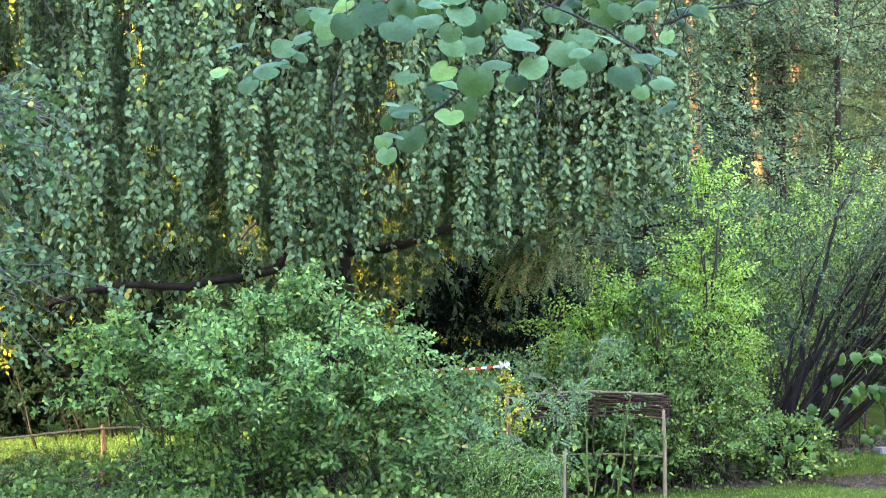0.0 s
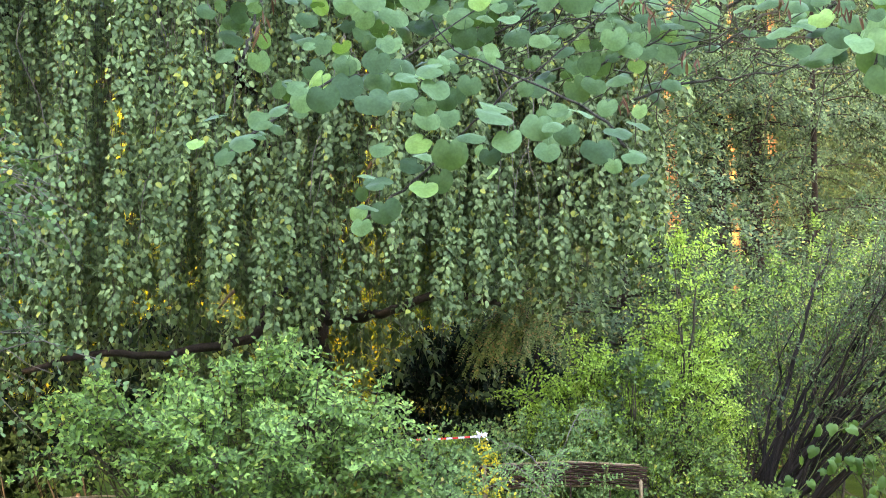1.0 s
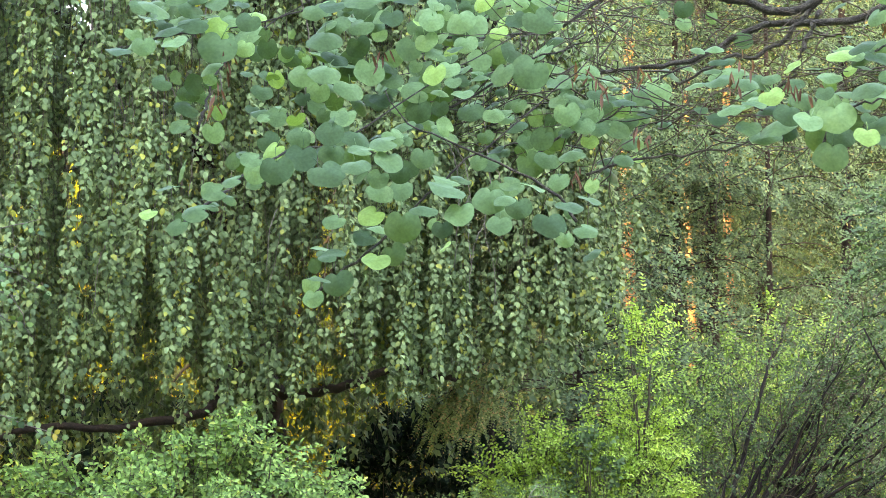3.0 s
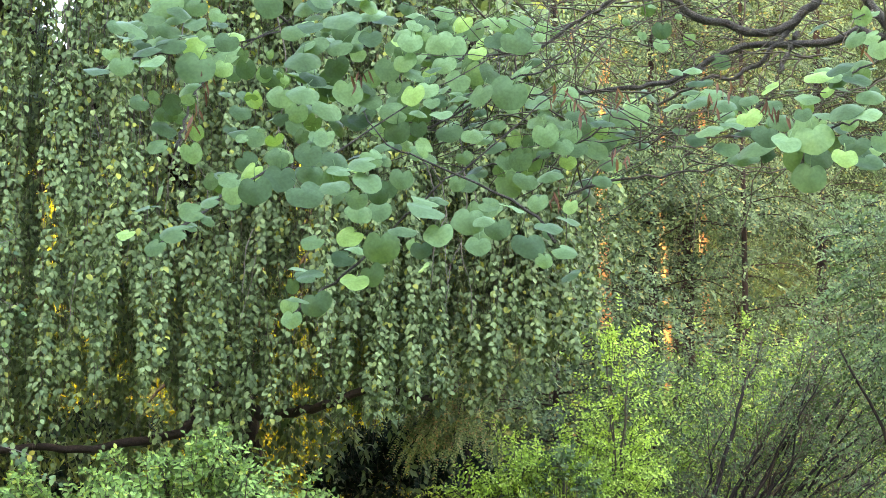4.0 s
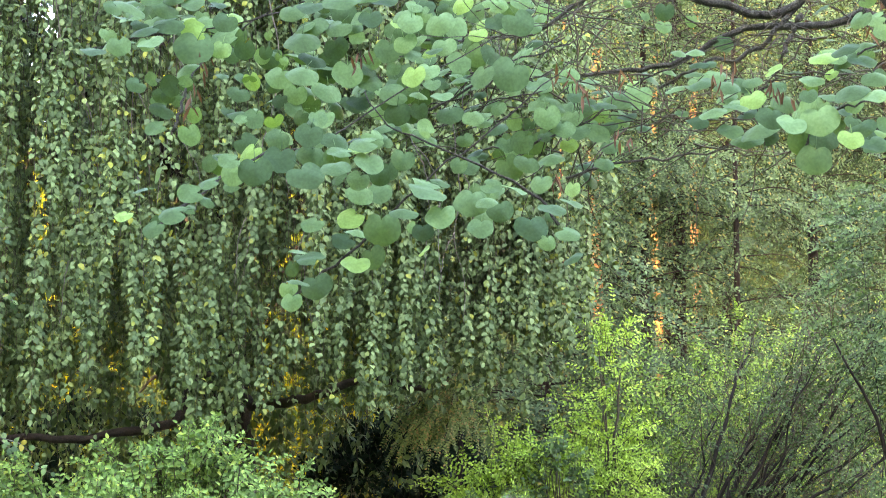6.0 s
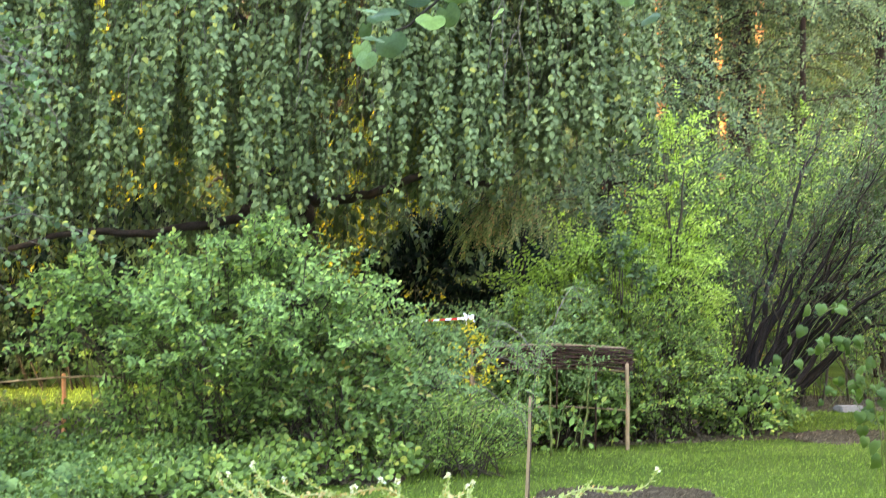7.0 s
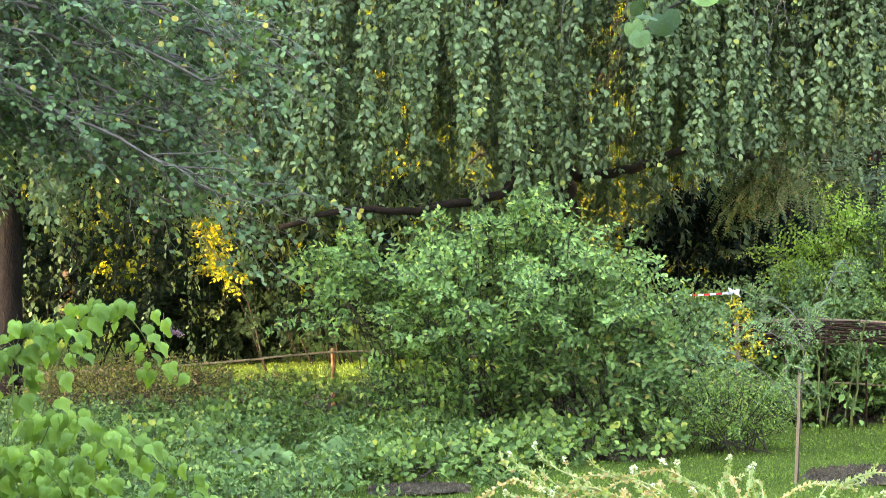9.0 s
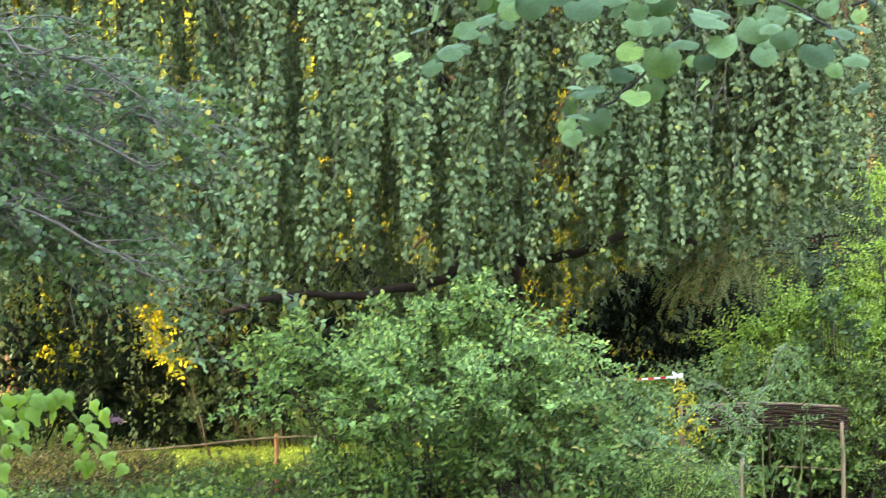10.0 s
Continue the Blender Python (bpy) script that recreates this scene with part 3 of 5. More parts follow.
# ---- the weeping beech ----
def weeping_beech():
    foot = np.array([3.45, 17.0, 0.0])
    ob = thing("weeping_beech", foot, "large weeping beech with long leafy curtains of hanging twigs", "tree")
    trunk = smooth_path([foot - [0, 0, .1], foot + [.05, 0, 1.2], foot + [-.1, -.1, 3.2], foot + [.1, 0, 5.5], foot + [0, 0, 7.5]], 16, .01)
    piece("trunk", sweep(trunk[None], .30, .35, 14), M_BARK, ob, "dark grey beech bark")
    limbs = [[(3.4, 16.9, 1.9), (3.0, 15.5, 2.35), (2.62, 14.5, 2.25), (2.42, 14.1, 1.95), (1.95, 14.0, 1.84), (1.6, 14.05, 1.78), (1.15, 14.05, 1.80), (0.6, 14.2, 1.66)],
             [(3.45, 16.9, 2.6), (3.3, 15.4, 2.15), (3.55, 14.1, 2.16), (3.95, 13.8, 2.3), (4.4, 13.6, 2.2)],
             [(3.45, 17.0, 4.0), (1.6, 15.8, 5.2), (0.3, 14.6, 5.9), (-0.8, 14.0, 5.6)],
             [(3.45, 17.0, 4.4), (3.0, 15.6, 5.9), (2.8, 14.2, 6.4), (3.0, 13.4, 6.0)],
             [(3.45, 17.0, 4.2), (4.0, 15.8, 5.4), (4.6, 14.4, 5.6), (5.1, 13.4, 4.8)],
             [(3.45, 17.0, 3.6), (.6, 16.6, 5.0), (-1.8, 16.0, 5.2)],
             [(3.45, 17.0, 5.0), (2.8, 18.6, 6.2), (1.8, 20.0, 5.6)]]
    for i, path in enumerate(limbs):
        piece("limb", sweep(smooth_path(path, 26, .010)[None], .052 if i < 2 else .11, .45, 9), M_BARK, ob)

    def view_gaps(p, most):
        """Thin spots that let the evening light through, placed by bearing and height to fit the camera's view."""
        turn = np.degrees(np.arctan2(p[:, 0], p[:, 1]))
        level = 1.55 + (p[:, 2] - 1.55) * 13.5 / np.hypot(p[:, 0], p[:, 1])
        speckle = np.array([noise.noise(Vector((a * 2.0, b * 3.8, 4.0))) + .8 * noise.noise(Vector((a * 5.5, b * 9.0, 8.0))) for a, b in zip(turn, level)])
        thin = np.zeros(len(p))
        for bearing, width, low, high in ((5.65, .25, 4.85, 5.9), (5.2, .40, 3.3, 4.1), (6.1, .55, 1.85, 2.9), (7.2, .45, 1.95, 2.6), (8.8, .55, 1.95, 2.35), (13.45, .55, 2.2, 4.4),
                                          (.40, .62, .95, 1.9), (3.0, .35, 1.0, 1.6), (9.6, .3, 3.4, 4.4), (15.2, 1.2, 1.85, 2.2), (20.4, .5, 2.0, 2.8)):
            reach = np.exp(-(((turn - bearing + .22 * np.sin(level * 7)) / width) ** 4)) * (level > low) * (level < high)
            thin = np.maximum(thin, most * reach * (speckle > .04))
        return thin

    def tress(x, y, top, low, count, spread, density=1.0, shape=BEECH, ragged=.45):
        """One hanging branch: strands that fall from a bough, each closely set with leaves."""
        starts = np.array([x, y, top]) + rng.normal(0, 1, (count, 3)) * [spread, spread, .25]
        ends = low + np.abs(rng.normal(0, ragged, count)) + rng.uniform(-.15, .25, count)
        m = 16
        s = np.linspace(0, 1, m)
        drift = rng.normal(0, .19, (count, 2))
        curve = rng.normal(0, .05, (count, 2))
        paths = np.empty((count, m, 3))
        paths[..., 2] = starts[:, 2:3] + (ends - starts[:, 2])[:, None] * s
        for a in range(2):
            paths[..., a] = starts[:, a : a + 1] + drift[:, a : a + 1] * s + curve[:, a : a + 1] * np.sin(s * 5 + a) + np.cumsum(rng.normal(0, .012, (count, m)), 1)
        hang = piece("hanging_branch", sweep(paths, .0030, .4, 3), M_TWIG, ob, kind="stuff")
        per = int(255 * density)
        u = rng.random((count, per)) ** .9
        lo = np.minimum((u * (m - 1)).astype(int), m - 2)
        w = (u * (m - 1) - lo)[..., None]
        row = np.arange(count)[:, None]
        at = (paths[row, lo] * (1 - w) + paths[row, lo + 1] * w).reshape(-1, 3)
        # a strand is fuller in some stretches than in others
        full = np.sin(u * 23 * rng.uniform(.7, 1.3, (count, 1)) + rng.uniform(0, 6, (count, 1))).ravel()
        n = len(at)
        out = unit(rng.normal(0, 1, (n, 3)) * [1, 1, .3])
        # the curtain bulges in clumps with thinner hollows between them
        clump = np.array([noise.noise(Vector((v[0] * 2.0, v[1] * .35, v[2] * .9))) + .6 * noise.noise(Vector((v[0] * 5.0, v[1] * .5, v[2] * 2.4))) for v in at])
        keep = (rng.random(n) > view_gaps(at, 1.0)) & (rng.random(n) < .90 + .34 * full + .90 * np.minimum(clump, .1))
        at, out = at[keep], out[keep]
        n = len(at)
        at = at + out * rng.uniform(.0, .035, n)[:, None]
        along = out * .6 + np.array([0, 0, -.85]) + rng.normal(0, .36, (n, 3))
        normal = np.array([0, -.7, .6]) + out * .6 + rng.normal(0, .40, (n, 3))
        piece("foliage", scatter(shape, at, along, normal, rng.uniform(.034, .064, n) * (2.0 if shape is DIAMOND else 1.0)), M_BEECH, hang, kind="stuff")

    # behind the left of the curtain single strands hang almost to the ground before near-black yews that stand in for
    # the dark inside
    for x in np.arange(-3.8, 1.5, .40):
        tress(x + rng.uniform(-.15, .15), 16.5 + rng.uniform(-.3, .3), 4.4, .28 + .16 * abs(rng.normal()), int(rng.integers(2, 6)), .12, .45, BEECH_BACK, .30)
    # the front curtain, in tresses of uneven length along the rim of the crown
    for layer, (back, share) in enumerate(((0, 1.0), (.75, 1.0), (1.6, .9))):
        for x in np.arange(-2.6 - .2 * layer, 5.75, .33):
            x = x + rng.uniform(-.14, .14)
            rim = 13.1 + .10 * (x - 2.6) ** 2 * .35 + back
            low = 1.75 + .28 * math.sin(x * 3.1) + .15 * rng.normal()
            if x < .9:
                rim, low = rim + .9, (1.72, 1.60, 1.50)[layer] + .12 * rng.normal()
            elif x < 2.65:
                low = (1.80 if 1.3 < x < 2.25 else 1.6) + .1 * rng.normal()
            elif x < 3.9:
                low = 1.96 + .10 * math.sin(x * 5) + .1 * rng.normal()
            if x > 3.9:
                low = 2.02 + .22 * (x - 3.9) + .1 * rng.normal()
            tress(x, rim + rng.uniform(-.35, .40), 5.6 + rng.uniform(-.4, .5) - .5 * max(0, x - 4.2), low, int(rng.integers(5, 13) * share * (1.9 if x > 4.1 else 1.35 if x > 2.9 else 1)), .135, (1.25, 1.0, .75)[layer], BEECH if layer == 0 else BEECH_BACK)
    # the far side, thinner, which closes the inside of the crown
    for x in np.arange(.8, 5.2, .36):
        for back in (15.2, 16.4, 17.6):
            tress(x + rng.uniform(-.15, .15), back + rng.uniform(-.3, .3), 6.0, ((2.1 if x < 2.4 else 1.75) if back < 16 else 1.25) + .3 * rng.random(), 12, .17, .33, DIAMOND, .2)
    # a coarse rim added at the back to keep the northern sky's light out of the inside
    for x in np.arange(-4.2, 4.6, .5):
        tress(x + rng.uniform(-.2, .2), 19.9 + rng.uniform(-.3, .3), 6.2, 2.3 + .25 * rng.random(), 13, .24, .36, DIAMOND, .3)
    # an unseen leafy roof added above the crown to keep the sky's light out of its inside
    n = 3000
    d = unit(rng.normal(0, 1, (n, 3)) * [1, 1, .8])
    d[:, 2] = np.abs(d[:, 2])
    roof = np.array([1.2, 16.6, 5.6]) + d * [4.9, 3.5, 2.0] * rng.uniform(.82, 1, (n, 1))
    keep = view_gaps(roof, 1.0) < .5
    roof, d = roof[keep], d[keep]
    leaves, twigs = sprays(roof, d + [0, 0, -.3], .5, 4, .19, DIAMOND, .4, .5)
    piece("crown", joined(leaves, twigs), M_BEECH, ob, kind="stuff")
    # a few long bare stems that hang in front of the leaves
    for x in (-.9, -.2, .55, 1.15, 1.45, 1.75, 2.2, 2.75, 3.3, 3.9, 4.4):
        y, top = 12.95 + .04 * (x - 2.6) ** 2 + (.8 if x < .9 else 0), rng.uniform(4.6, 5.8)
        z = np.linspace(top, top - rng.uniform(1.6, 2.9), 7)
        side = np.cumsum(rng.normal(.01, .085, 7))
        line = smooth_path(np.stack([x + side, np.full(7, y) + np.cumsum(rng.normal(0, .02, 7)), z], -1), 30, .004)
        fork = [smooth_path([line[k], line[k] + [w * .10, -.02, -.22], line[k] + [w * .14, -.03, -.62]], 30, .004) for k, w in ((11, 1), (19, -1))]
        piece("hanging_stem", sweep(np.stack([line] + fork), .0058, .35, 6), M_PALETWIG, ob)
    return ob


weeping_beech()

# ---- shrubs and trees round the lawn ----
bush("rose_shrub", (2.22, 12.95, 0), 1.05, .85, 1.54, 2500, .056, SERRATE, M_ROSE, "broad arching green shrub rose with pinnate leaves", pairs=4, length=.30, stems=14, low=.27, lumps=.6, rise=.9, canes=120, cane=.50, jitter=.34, gap=.32)
bush("rose_shrub", (1.85, 12.95, 0), .55, .40, .80, 440, .054, SERRATE, M_ROSE, "low leafy rose shoots at the foot of the shrub", pairs=4, length=.26, stems=6, low=.05, lumps=.45, rise=.7)
bush("shrub", (2.85, 12.55, 0), .60, .5, 1.02, 1500, .060, SERRATE, M_OVALSHRUB, "dense mid-green shrub with toothed oval leaves", pairs=2, length=.2, stems=8, low=.27, lumps=.4, gap=.18)
bush("rose_shrub", (3.58, 13.6, 0), .42, .42, 1.10, 420, .045, OVAL, M_GREY, "loose shrub rose with small grey-green leaves", pairs=4, length=.32, stems=9, low=.05, lumps=.5, rise=.8, canes=18, cane=.4)
bush("rose_shrub", (5.15, 14.85, 0), .80, .42, 1.18, 700, .042, OVAL, M_GREY, "grey-leaved shrub rose arching over the woven hurdle", twig=M_VINESHOOT, pairs=4, length=.34, stems=5, mesh_twigs=2, low=.05, lumps=.45, rise=.8, canes=26, cane=.45)
bush("hedge_shrub", (6.2, 14.75, 0), .80, .50, 1.18, 2500, .038, OVAL, M_HEDGE, "rounded shrub with small yellowish-green leaves", pairs=3, length=.18, stems=10, low=.05, lumps=.3, gap=.14)
bush("rose_shrub", (5.15, 13.95, 0), .42, .2, 1.08, 60, .030, OVAL, M_GREY, "thin rose shoots growing through the hurdle", twig=M_VINESHOOT, pairs=4, length=.3, stems=2, mesh_twigs=1, low=.35, lumps=.4, rise=.8)
bush("hedge_shrub", (7.25, 14.75, 0), .42, .35, .55, 420, .05, OVAL, M_HEDGE, "low dark shrub at the foot of bare stems", pairs=3, length=.18, stems=5, low=.05)
bush("bramble", (5.38, 14.5, 0), .55, .26, .60, 420, .075, OVAL, M_ROSE, "bramble with toothed leaves behind the hurdle", pairs=2, length=.22, stems=8, low=.05)
bush("bright_shrub", (6.50, 15.35, 0), .85, .5, 1.92, 2000, .042, SERRATE, M_BRIGHT, "tall fresh yellow-green shrub with soft leaves", pairs=4, jitter=.26, length=.26, stems=10, low=.15, lumps=.5, rise=.9, canes=40, cane=.4, gap=.18)
bush("bright_shrub", (6.68, 15.2, 0), .26, .22, 3.15, 330, .042, SERRATE, M_BRIGHT, "tall fresh green shoots rising above the shrubs", pairs=4, length=.24, stems=5, low=.35, lumps=.6, rise=.9, canes=9, cane=.35, gap=.12)
bush("bright_shrub", (5.75, 15.25, 0), .58, .4, 1.82, 1250, .042, SERRATE, M_BRIGHT, "fresh yellow-green shrub with soft leaves", pairs=4, jitter=.26, length=.24, stems=8, low=.2, lumps=.5, rise=.9, canes=30, cane=.35, gap=.18)
bush("bright_shrub", (4.45, 15.7, 0), .5, .4, 1.05, 480, .05, OVAL, M_BRIGHT, "loose yellow-green shrub between the roses", pairs=3, length=.24, stems=6, low=.1, lumps=.4)
bush("dark_shrub", (6.05, 14.85, 0), .17, .16, 1.80, 110, .050, ROUND, M_LEFT, "blue-green round-leaved shrub among brighter ones", pairs=3, length=.18, stems=5, low=.62, lumps=.4)
bush("green_shrub", (9.3, 17.8, 0), 1.1, .9, 3.15, 1300, .050, SERRATE, M_MID, "tall fresh green shrub behind bare stems", pairs=4, length=.3, stems=8, low=.1, lumps=.5, rise=.8, gap=.16)
bush("green_shrub", (7.75, 16.5, 0), .75, .5, 2.65, 900, .046, SERRATE, M_MID, "airy fresh green shrub with serrate leaves", pairs=4, length=.28, stems=7, low=.2, lumps=.6, rise=.9, canes=24, cane=.4, gap=.2)
bush("green_shrub", (10.9, 18.6, 0), 1.3, .9, 3.3, 1300, .050, SERRATE, M_MID, "tall fresh green shrub behind bare stems", pairs=4, length=.3, stems=8, low=.1, lumps=.5, rise=.8, gap=.16)
bush("yellow_shrub", (9.6, 20.4, 0), 1.4, .8, 1.0, 800, .055, OVAL, M_HEDGE, "low yellow-green shrub in evening sun", pairs=3, length=.22, stems=6, low=.05)
bush("yellow_shrub", (6.3, 24.2, 0), 1.2, .6, 3.1, 900, .07, OVAL, M_WOODS, "yellow-green shrub in evening sun", pairs=3, length=.3, stems=6, low=.25)
bush("yellow_shrub", (.78, 21.4, 0), .085, .20, 1.98, 130, .066, OVAL, M_WOODS, "sunlit yellow-green sapling beyond the beech", twig=M_DARKTWIG, pairs=3, length=.20, stems=1, mesh_twigs=1, low=.50, lean=(-.76, 0))
bush("yellow_shrub", (4.38, 14.30, 0), .11, .10, .98, 95, .036, OVAL, M_PAINTED_SUNLIT, "small added shrub whose yellow leaves paint sunlit foliage beside the hurdle", twig=M_VINESHOOT, pairs=3, length=.15, stems=2, mesh_twigs=1, low=.5, lean=(.10, 0))
# added yews, coloured near-black to stand in for deep shade behind the strands
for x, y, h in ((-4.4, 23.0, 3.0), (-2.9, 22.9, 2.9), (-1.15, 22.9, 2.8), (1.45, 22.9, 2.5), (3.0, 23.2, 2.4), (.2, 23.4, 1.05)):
    bush("yew", (x, y, 0), 1.05, .6, h, 850, .11, DIAMOND, M_SHADE_YEW, "near-black yew added at the far side of the lawn to stand in for shade", M_DARKTWIG, pairs=5, length=.24, stems=5, low=.10, lumps=.25, inner=.6)
bush("yew", (5.15, 16.75, 0), 1.0, .55, 1.95, 1700, .085, DIAMOND, M_SHADE_YEW, "very dark green yew with dense fine needles, shade put into its colour", pairs=5, length=.2, stems=6, low=.02, lumps=.25, inner=.7)


def cypress():
    foot = np.array([5.5, 15.95, 0.0])
    ob = thing("cypress", foot, "yellow-brown cypress with drooping flat fronds", "tree")
    piece("trunk", sweep(smooth_path([foot - [0, 0, .05], foot + [-.03, 0, 1.2], foot + [.02, 0, 2.9]], 10, .006)[None], .05, .4, 8), M_SPRUCEBARK, ob)
    at, head = [], []
    for k in range(22):
        z = rng.uniform(2.05, 2.5)
        start = foot + np.array([0, 0, z])
        end = np.array([rng.uniform(4.60, 5.35), 14.9 + rng.uniform(-.3, .4), z - rng.uniform(.12, .40)])
        path = smooth_path([start, (start + end) / 2 + [0, 0, .12], end], 12, .008)
        piece("bough", sweep(path[None], .012, .25, 5), M_SPRUCEBARK, ob)
        for q in path[3:]:
            for _ in range(3):
                at.append(q + rng.normal(0, .05, 3))
                head.append(np.array([rng.normal(-.5, .5), rng.normal(-.3, .4), -.75]))
    leaves, twigs = sprays(np.array(at), np.array(head), .20, 11, .030, SPRIG, .4, .15)
    piece("foliage", joined(leaves), M_CYPRESS, ob, kind="stuff")


cypress()
bush("rose_shrub", (1.50, 13.2, 0), .36, .28, 1.38, 80, .066, SERRATE, M_ROSE, "arching leafy shoots at the side of the rose", pairs=3, length=.3, stems=4, low=.68, lumps=.5, rise=.9, lean=(-.42, 0), mesh_twigs=2, canes=6, cane=.4)


def fine_shrub():
    """A large open shrub: many straight bare stems fanning up from one foot, with a veil of tiny leaves."""
    foot = np.array([7.25, 15.1, 0.0])
    ob = thing("open_shrub", foot, "large open shrub with fanning dark stems and tiny leaves", "shrub")
    tips = []
    for i in range(36):
        a = radians(rng.uniform(24, 63)) if i < 29 else radians(rng.uniform(14, 34))
        reach, depth = rng.uniform(1.9, 4.3) * (1 if i < 28 else .75), rng.uniform(-.7, .9)
        start = foot + np.array([rng.normal(.05, .13), rng.normal(0, .12), -.03])
        end = start + np.array([math.sin(a) * reach, depth, math.cos(a) * reach])
        bow = np.array([-.10 * math.sin(a), 0, .10 + .12 * rng.normal()]) * reach / 3
        path = smooth_path([start, start * .7 + end * .3 + bow * .8 + rng.normal(0, .06, 3), start * .35 + end * .65 + bow + rng.normal(0, .09, 3), end], 14, .02)
        piece("stem", sweep(path[None], .018 + .022 * rng.random() ** 2, .25, 7), M_DARKTWIG, ob)
        for _ in range(7):
            k = rng.integers(6, 14)
            d = unit(unit(end - start) + rng.normal(0, .55, 3))
            tips.append(smooth_path([path[k], path[k] + d * .35 + [0, 0, .05], path[k] + d * rng.uniform(.5, .95) - [0, 0, .06]], 8, .01))
    tips = np.array(tips)
    pick = tips[:, 1:].reshape(-1, 3)
    pick = pick + rng.normal(0, .05, pick.shape)
    head = np.repeat(unit(tips[:, -1] - tips[:, 0]), 7, 0)
    head = head + rng.normal(0, .5, pick.shape)
    some = rng.random(len(pick)) < .75 + .25 * (pick[:, 0] > 8.2)
    pick, head = pick[some], head[some]
    leaves, twigs = sprays(pick, head, .17, 4, .036, OVAL, .1, .5)
    piece("twigwork", joined(sweep(tips, .005, .35, 4), twigs), M_TWIG, ob, kind="stuff")
    piece("foliage", leaves, M_FINE, ob, kind="stuff")


fine_shrub()


bush("evergreen_shrub", (8.38, 12.2, 0), .92, .7, 4.3, 2300, .044, SPRIG, M_FINE, "tall dark feathery evergreen shrub at the lawn's edge", M_DARKTWIG, pairs=6, length=.22, stems=6, low=.36, lumps=.4, rise=.1, droop=.5, gap=.1)


def left_tree():
    """A small tree whose fine twigs sweep down over the ground cover."""
    foot = np.array([-3.4, 11.6, 0.0])
    ob = thing("small_tree", foot, "small tree with fine sweeping twigs and round blue-green leaves", "tree")
    piece("trunk", sweep(smooth_path([foot - [0, 0, .05], foot + [.1, 0, 1.2], foot + [.3, -.1, 2.4], foot + [.6, 0, 3.6]], 12, .01)[None], .11, .45, 10), M_BARK, ob)
    tips = []
    for i in range(17):
        z0 = rng.uniform(2.1, 3.6)
        start = foot + np.array([.1 + (z0 - 1.2) * .2, 0, z0])
        end = np.array([rng.uniform(-.85, .45), 11.0 + rng.uniform(-.5, .9), max(1.75, z0 + rng.uniform(-.7, .2))])
        mid = (start + end) / 2 + np.array([0, 0, .35])
        path = smooth_path([start, mid, end], 18, .02)
        piece("limb", sweep(path[None], .028, .25, 6), M_PALETWIG, ob)
        for _ in range(30):
            k = rng.integers(4, 18)
            d = unit(np.array([.8, rng.normal(0, .6), rng.normal(-.15, .4)]))
            tips.append(smooth_path([path[k], path[k] + d * .3, path[k] + d * rng.uniform(.4, .9) - [0, 0, rng.uniform(.02, .3)]], 9, .012))
    tips = np.array(tips)
    pick = tips[:, 1:].reshape(-1, 3) + rng.normal(0, .03, (len(tips) * 8, 3))
    head = np.repeat(unit(tips[:, -1] - tips[:, 0]), 8, 0) + rng.normal(0, .6, pick.shape)
    some = rng.random(len(pick)) < .7
    pick, head = pick[some], head[some]
    leaves, twigs = sprays(pick, head, .12, 2, .048, ROUND, .2, .5)
    piece("twigwork", joined(sweep(tips, .0055, .35, 4), twigs), M_PALETWIG, ob, kind="stuff")
    piece("foliage", leaves, M_LEFT, ob, kind="stuff")


left_tree()


def conifer(base, height, radius, count, seed):
    r2 = np.random.default_rng(seed)
    base = np.array(base, float)
    ob = thing("conifer", base, "tall conifer with a reddish trunk and drooping branches", "tree", "conifers behind the garden")
    piece("trunk", sweep(np.linspace(base - [0, 0, .1], base + [0, 0, height], 12)[None], .10 * (height / 16) ** 2, .15, 12), M_SPRUCEBARK, ob, "reddish-brown flaking bark")
    paths = []
    for i in range(count):
        z = 1.2 + (height - 1.8) * r2.random() ** 1.3
        a, reach = r2.uniform(0, 6.28), radius * (1.05 - z / height) * r2.uniform(.7, 1.1) + .3
        d = np.array([math.cos(a), math.sin(a), 0])
        start = base + [0, 0, z]
        paths.append(smooth_path([start, start + d * reach * .5 + [0, 0, .02 * reach], start + d * reach - [0, 0, .28 * reach]], 10))
    paths = np.array(paths)
    piece("branchwork", sweep(paths, .011, .25, 5), M_SPRUCEBARK, ob, kind="stuff")
    # flat sprays lie along both sides of each bough
    each = 6
    pick = np.repeat(paths[:, 1:].reshape(-1, 3), each, 0)
    pick = pick + r2.normal(0, 1, pick.shape) * [.26, .26, .09]
    way = np.repeat(np.repeat(unit(paths[:, -1] - paths[:, 0]), 9, 0), each, 0)
    # short shoots close to the trunk
    turn, lift = r2.uniform(0, 6.28, count * 5), 1.0 + (height - 2) * r2.random(count * 5)
    inner = np.stack([np.cos(turn), np.sin(turn), 0 * turn], -1)
    pick = np.concatenate([pick, base + inner * r2.uniform(.1, .8, (len(turn), 1)) + lift[:, None] * np.array([0, 0, 1.0])])
    way = np.concatenate([way, inner - [0, 0, .25]])
    full = np.array([noise.noise(Vector(v * 1.2)) + .6 * noise.noise(Vector(v * 3.1)) for v in pick]) > -.10
    pick, way = pick[full], way[full]
    head = unit(way * [1, 1, 0]) + np.cross(way, [0, 0, 1.0]) * r2.normal(0, .9, (len(way), 1)) + r2.normal(0, .25, pick.shape) - [0, 0, .30]
    leaves, twigs = sprays(pick, head, .26, 4, .064, SPRIG, .35, .24)
    piece("foliage", leaves, M_SPRUCE, ob, kind="stuff")


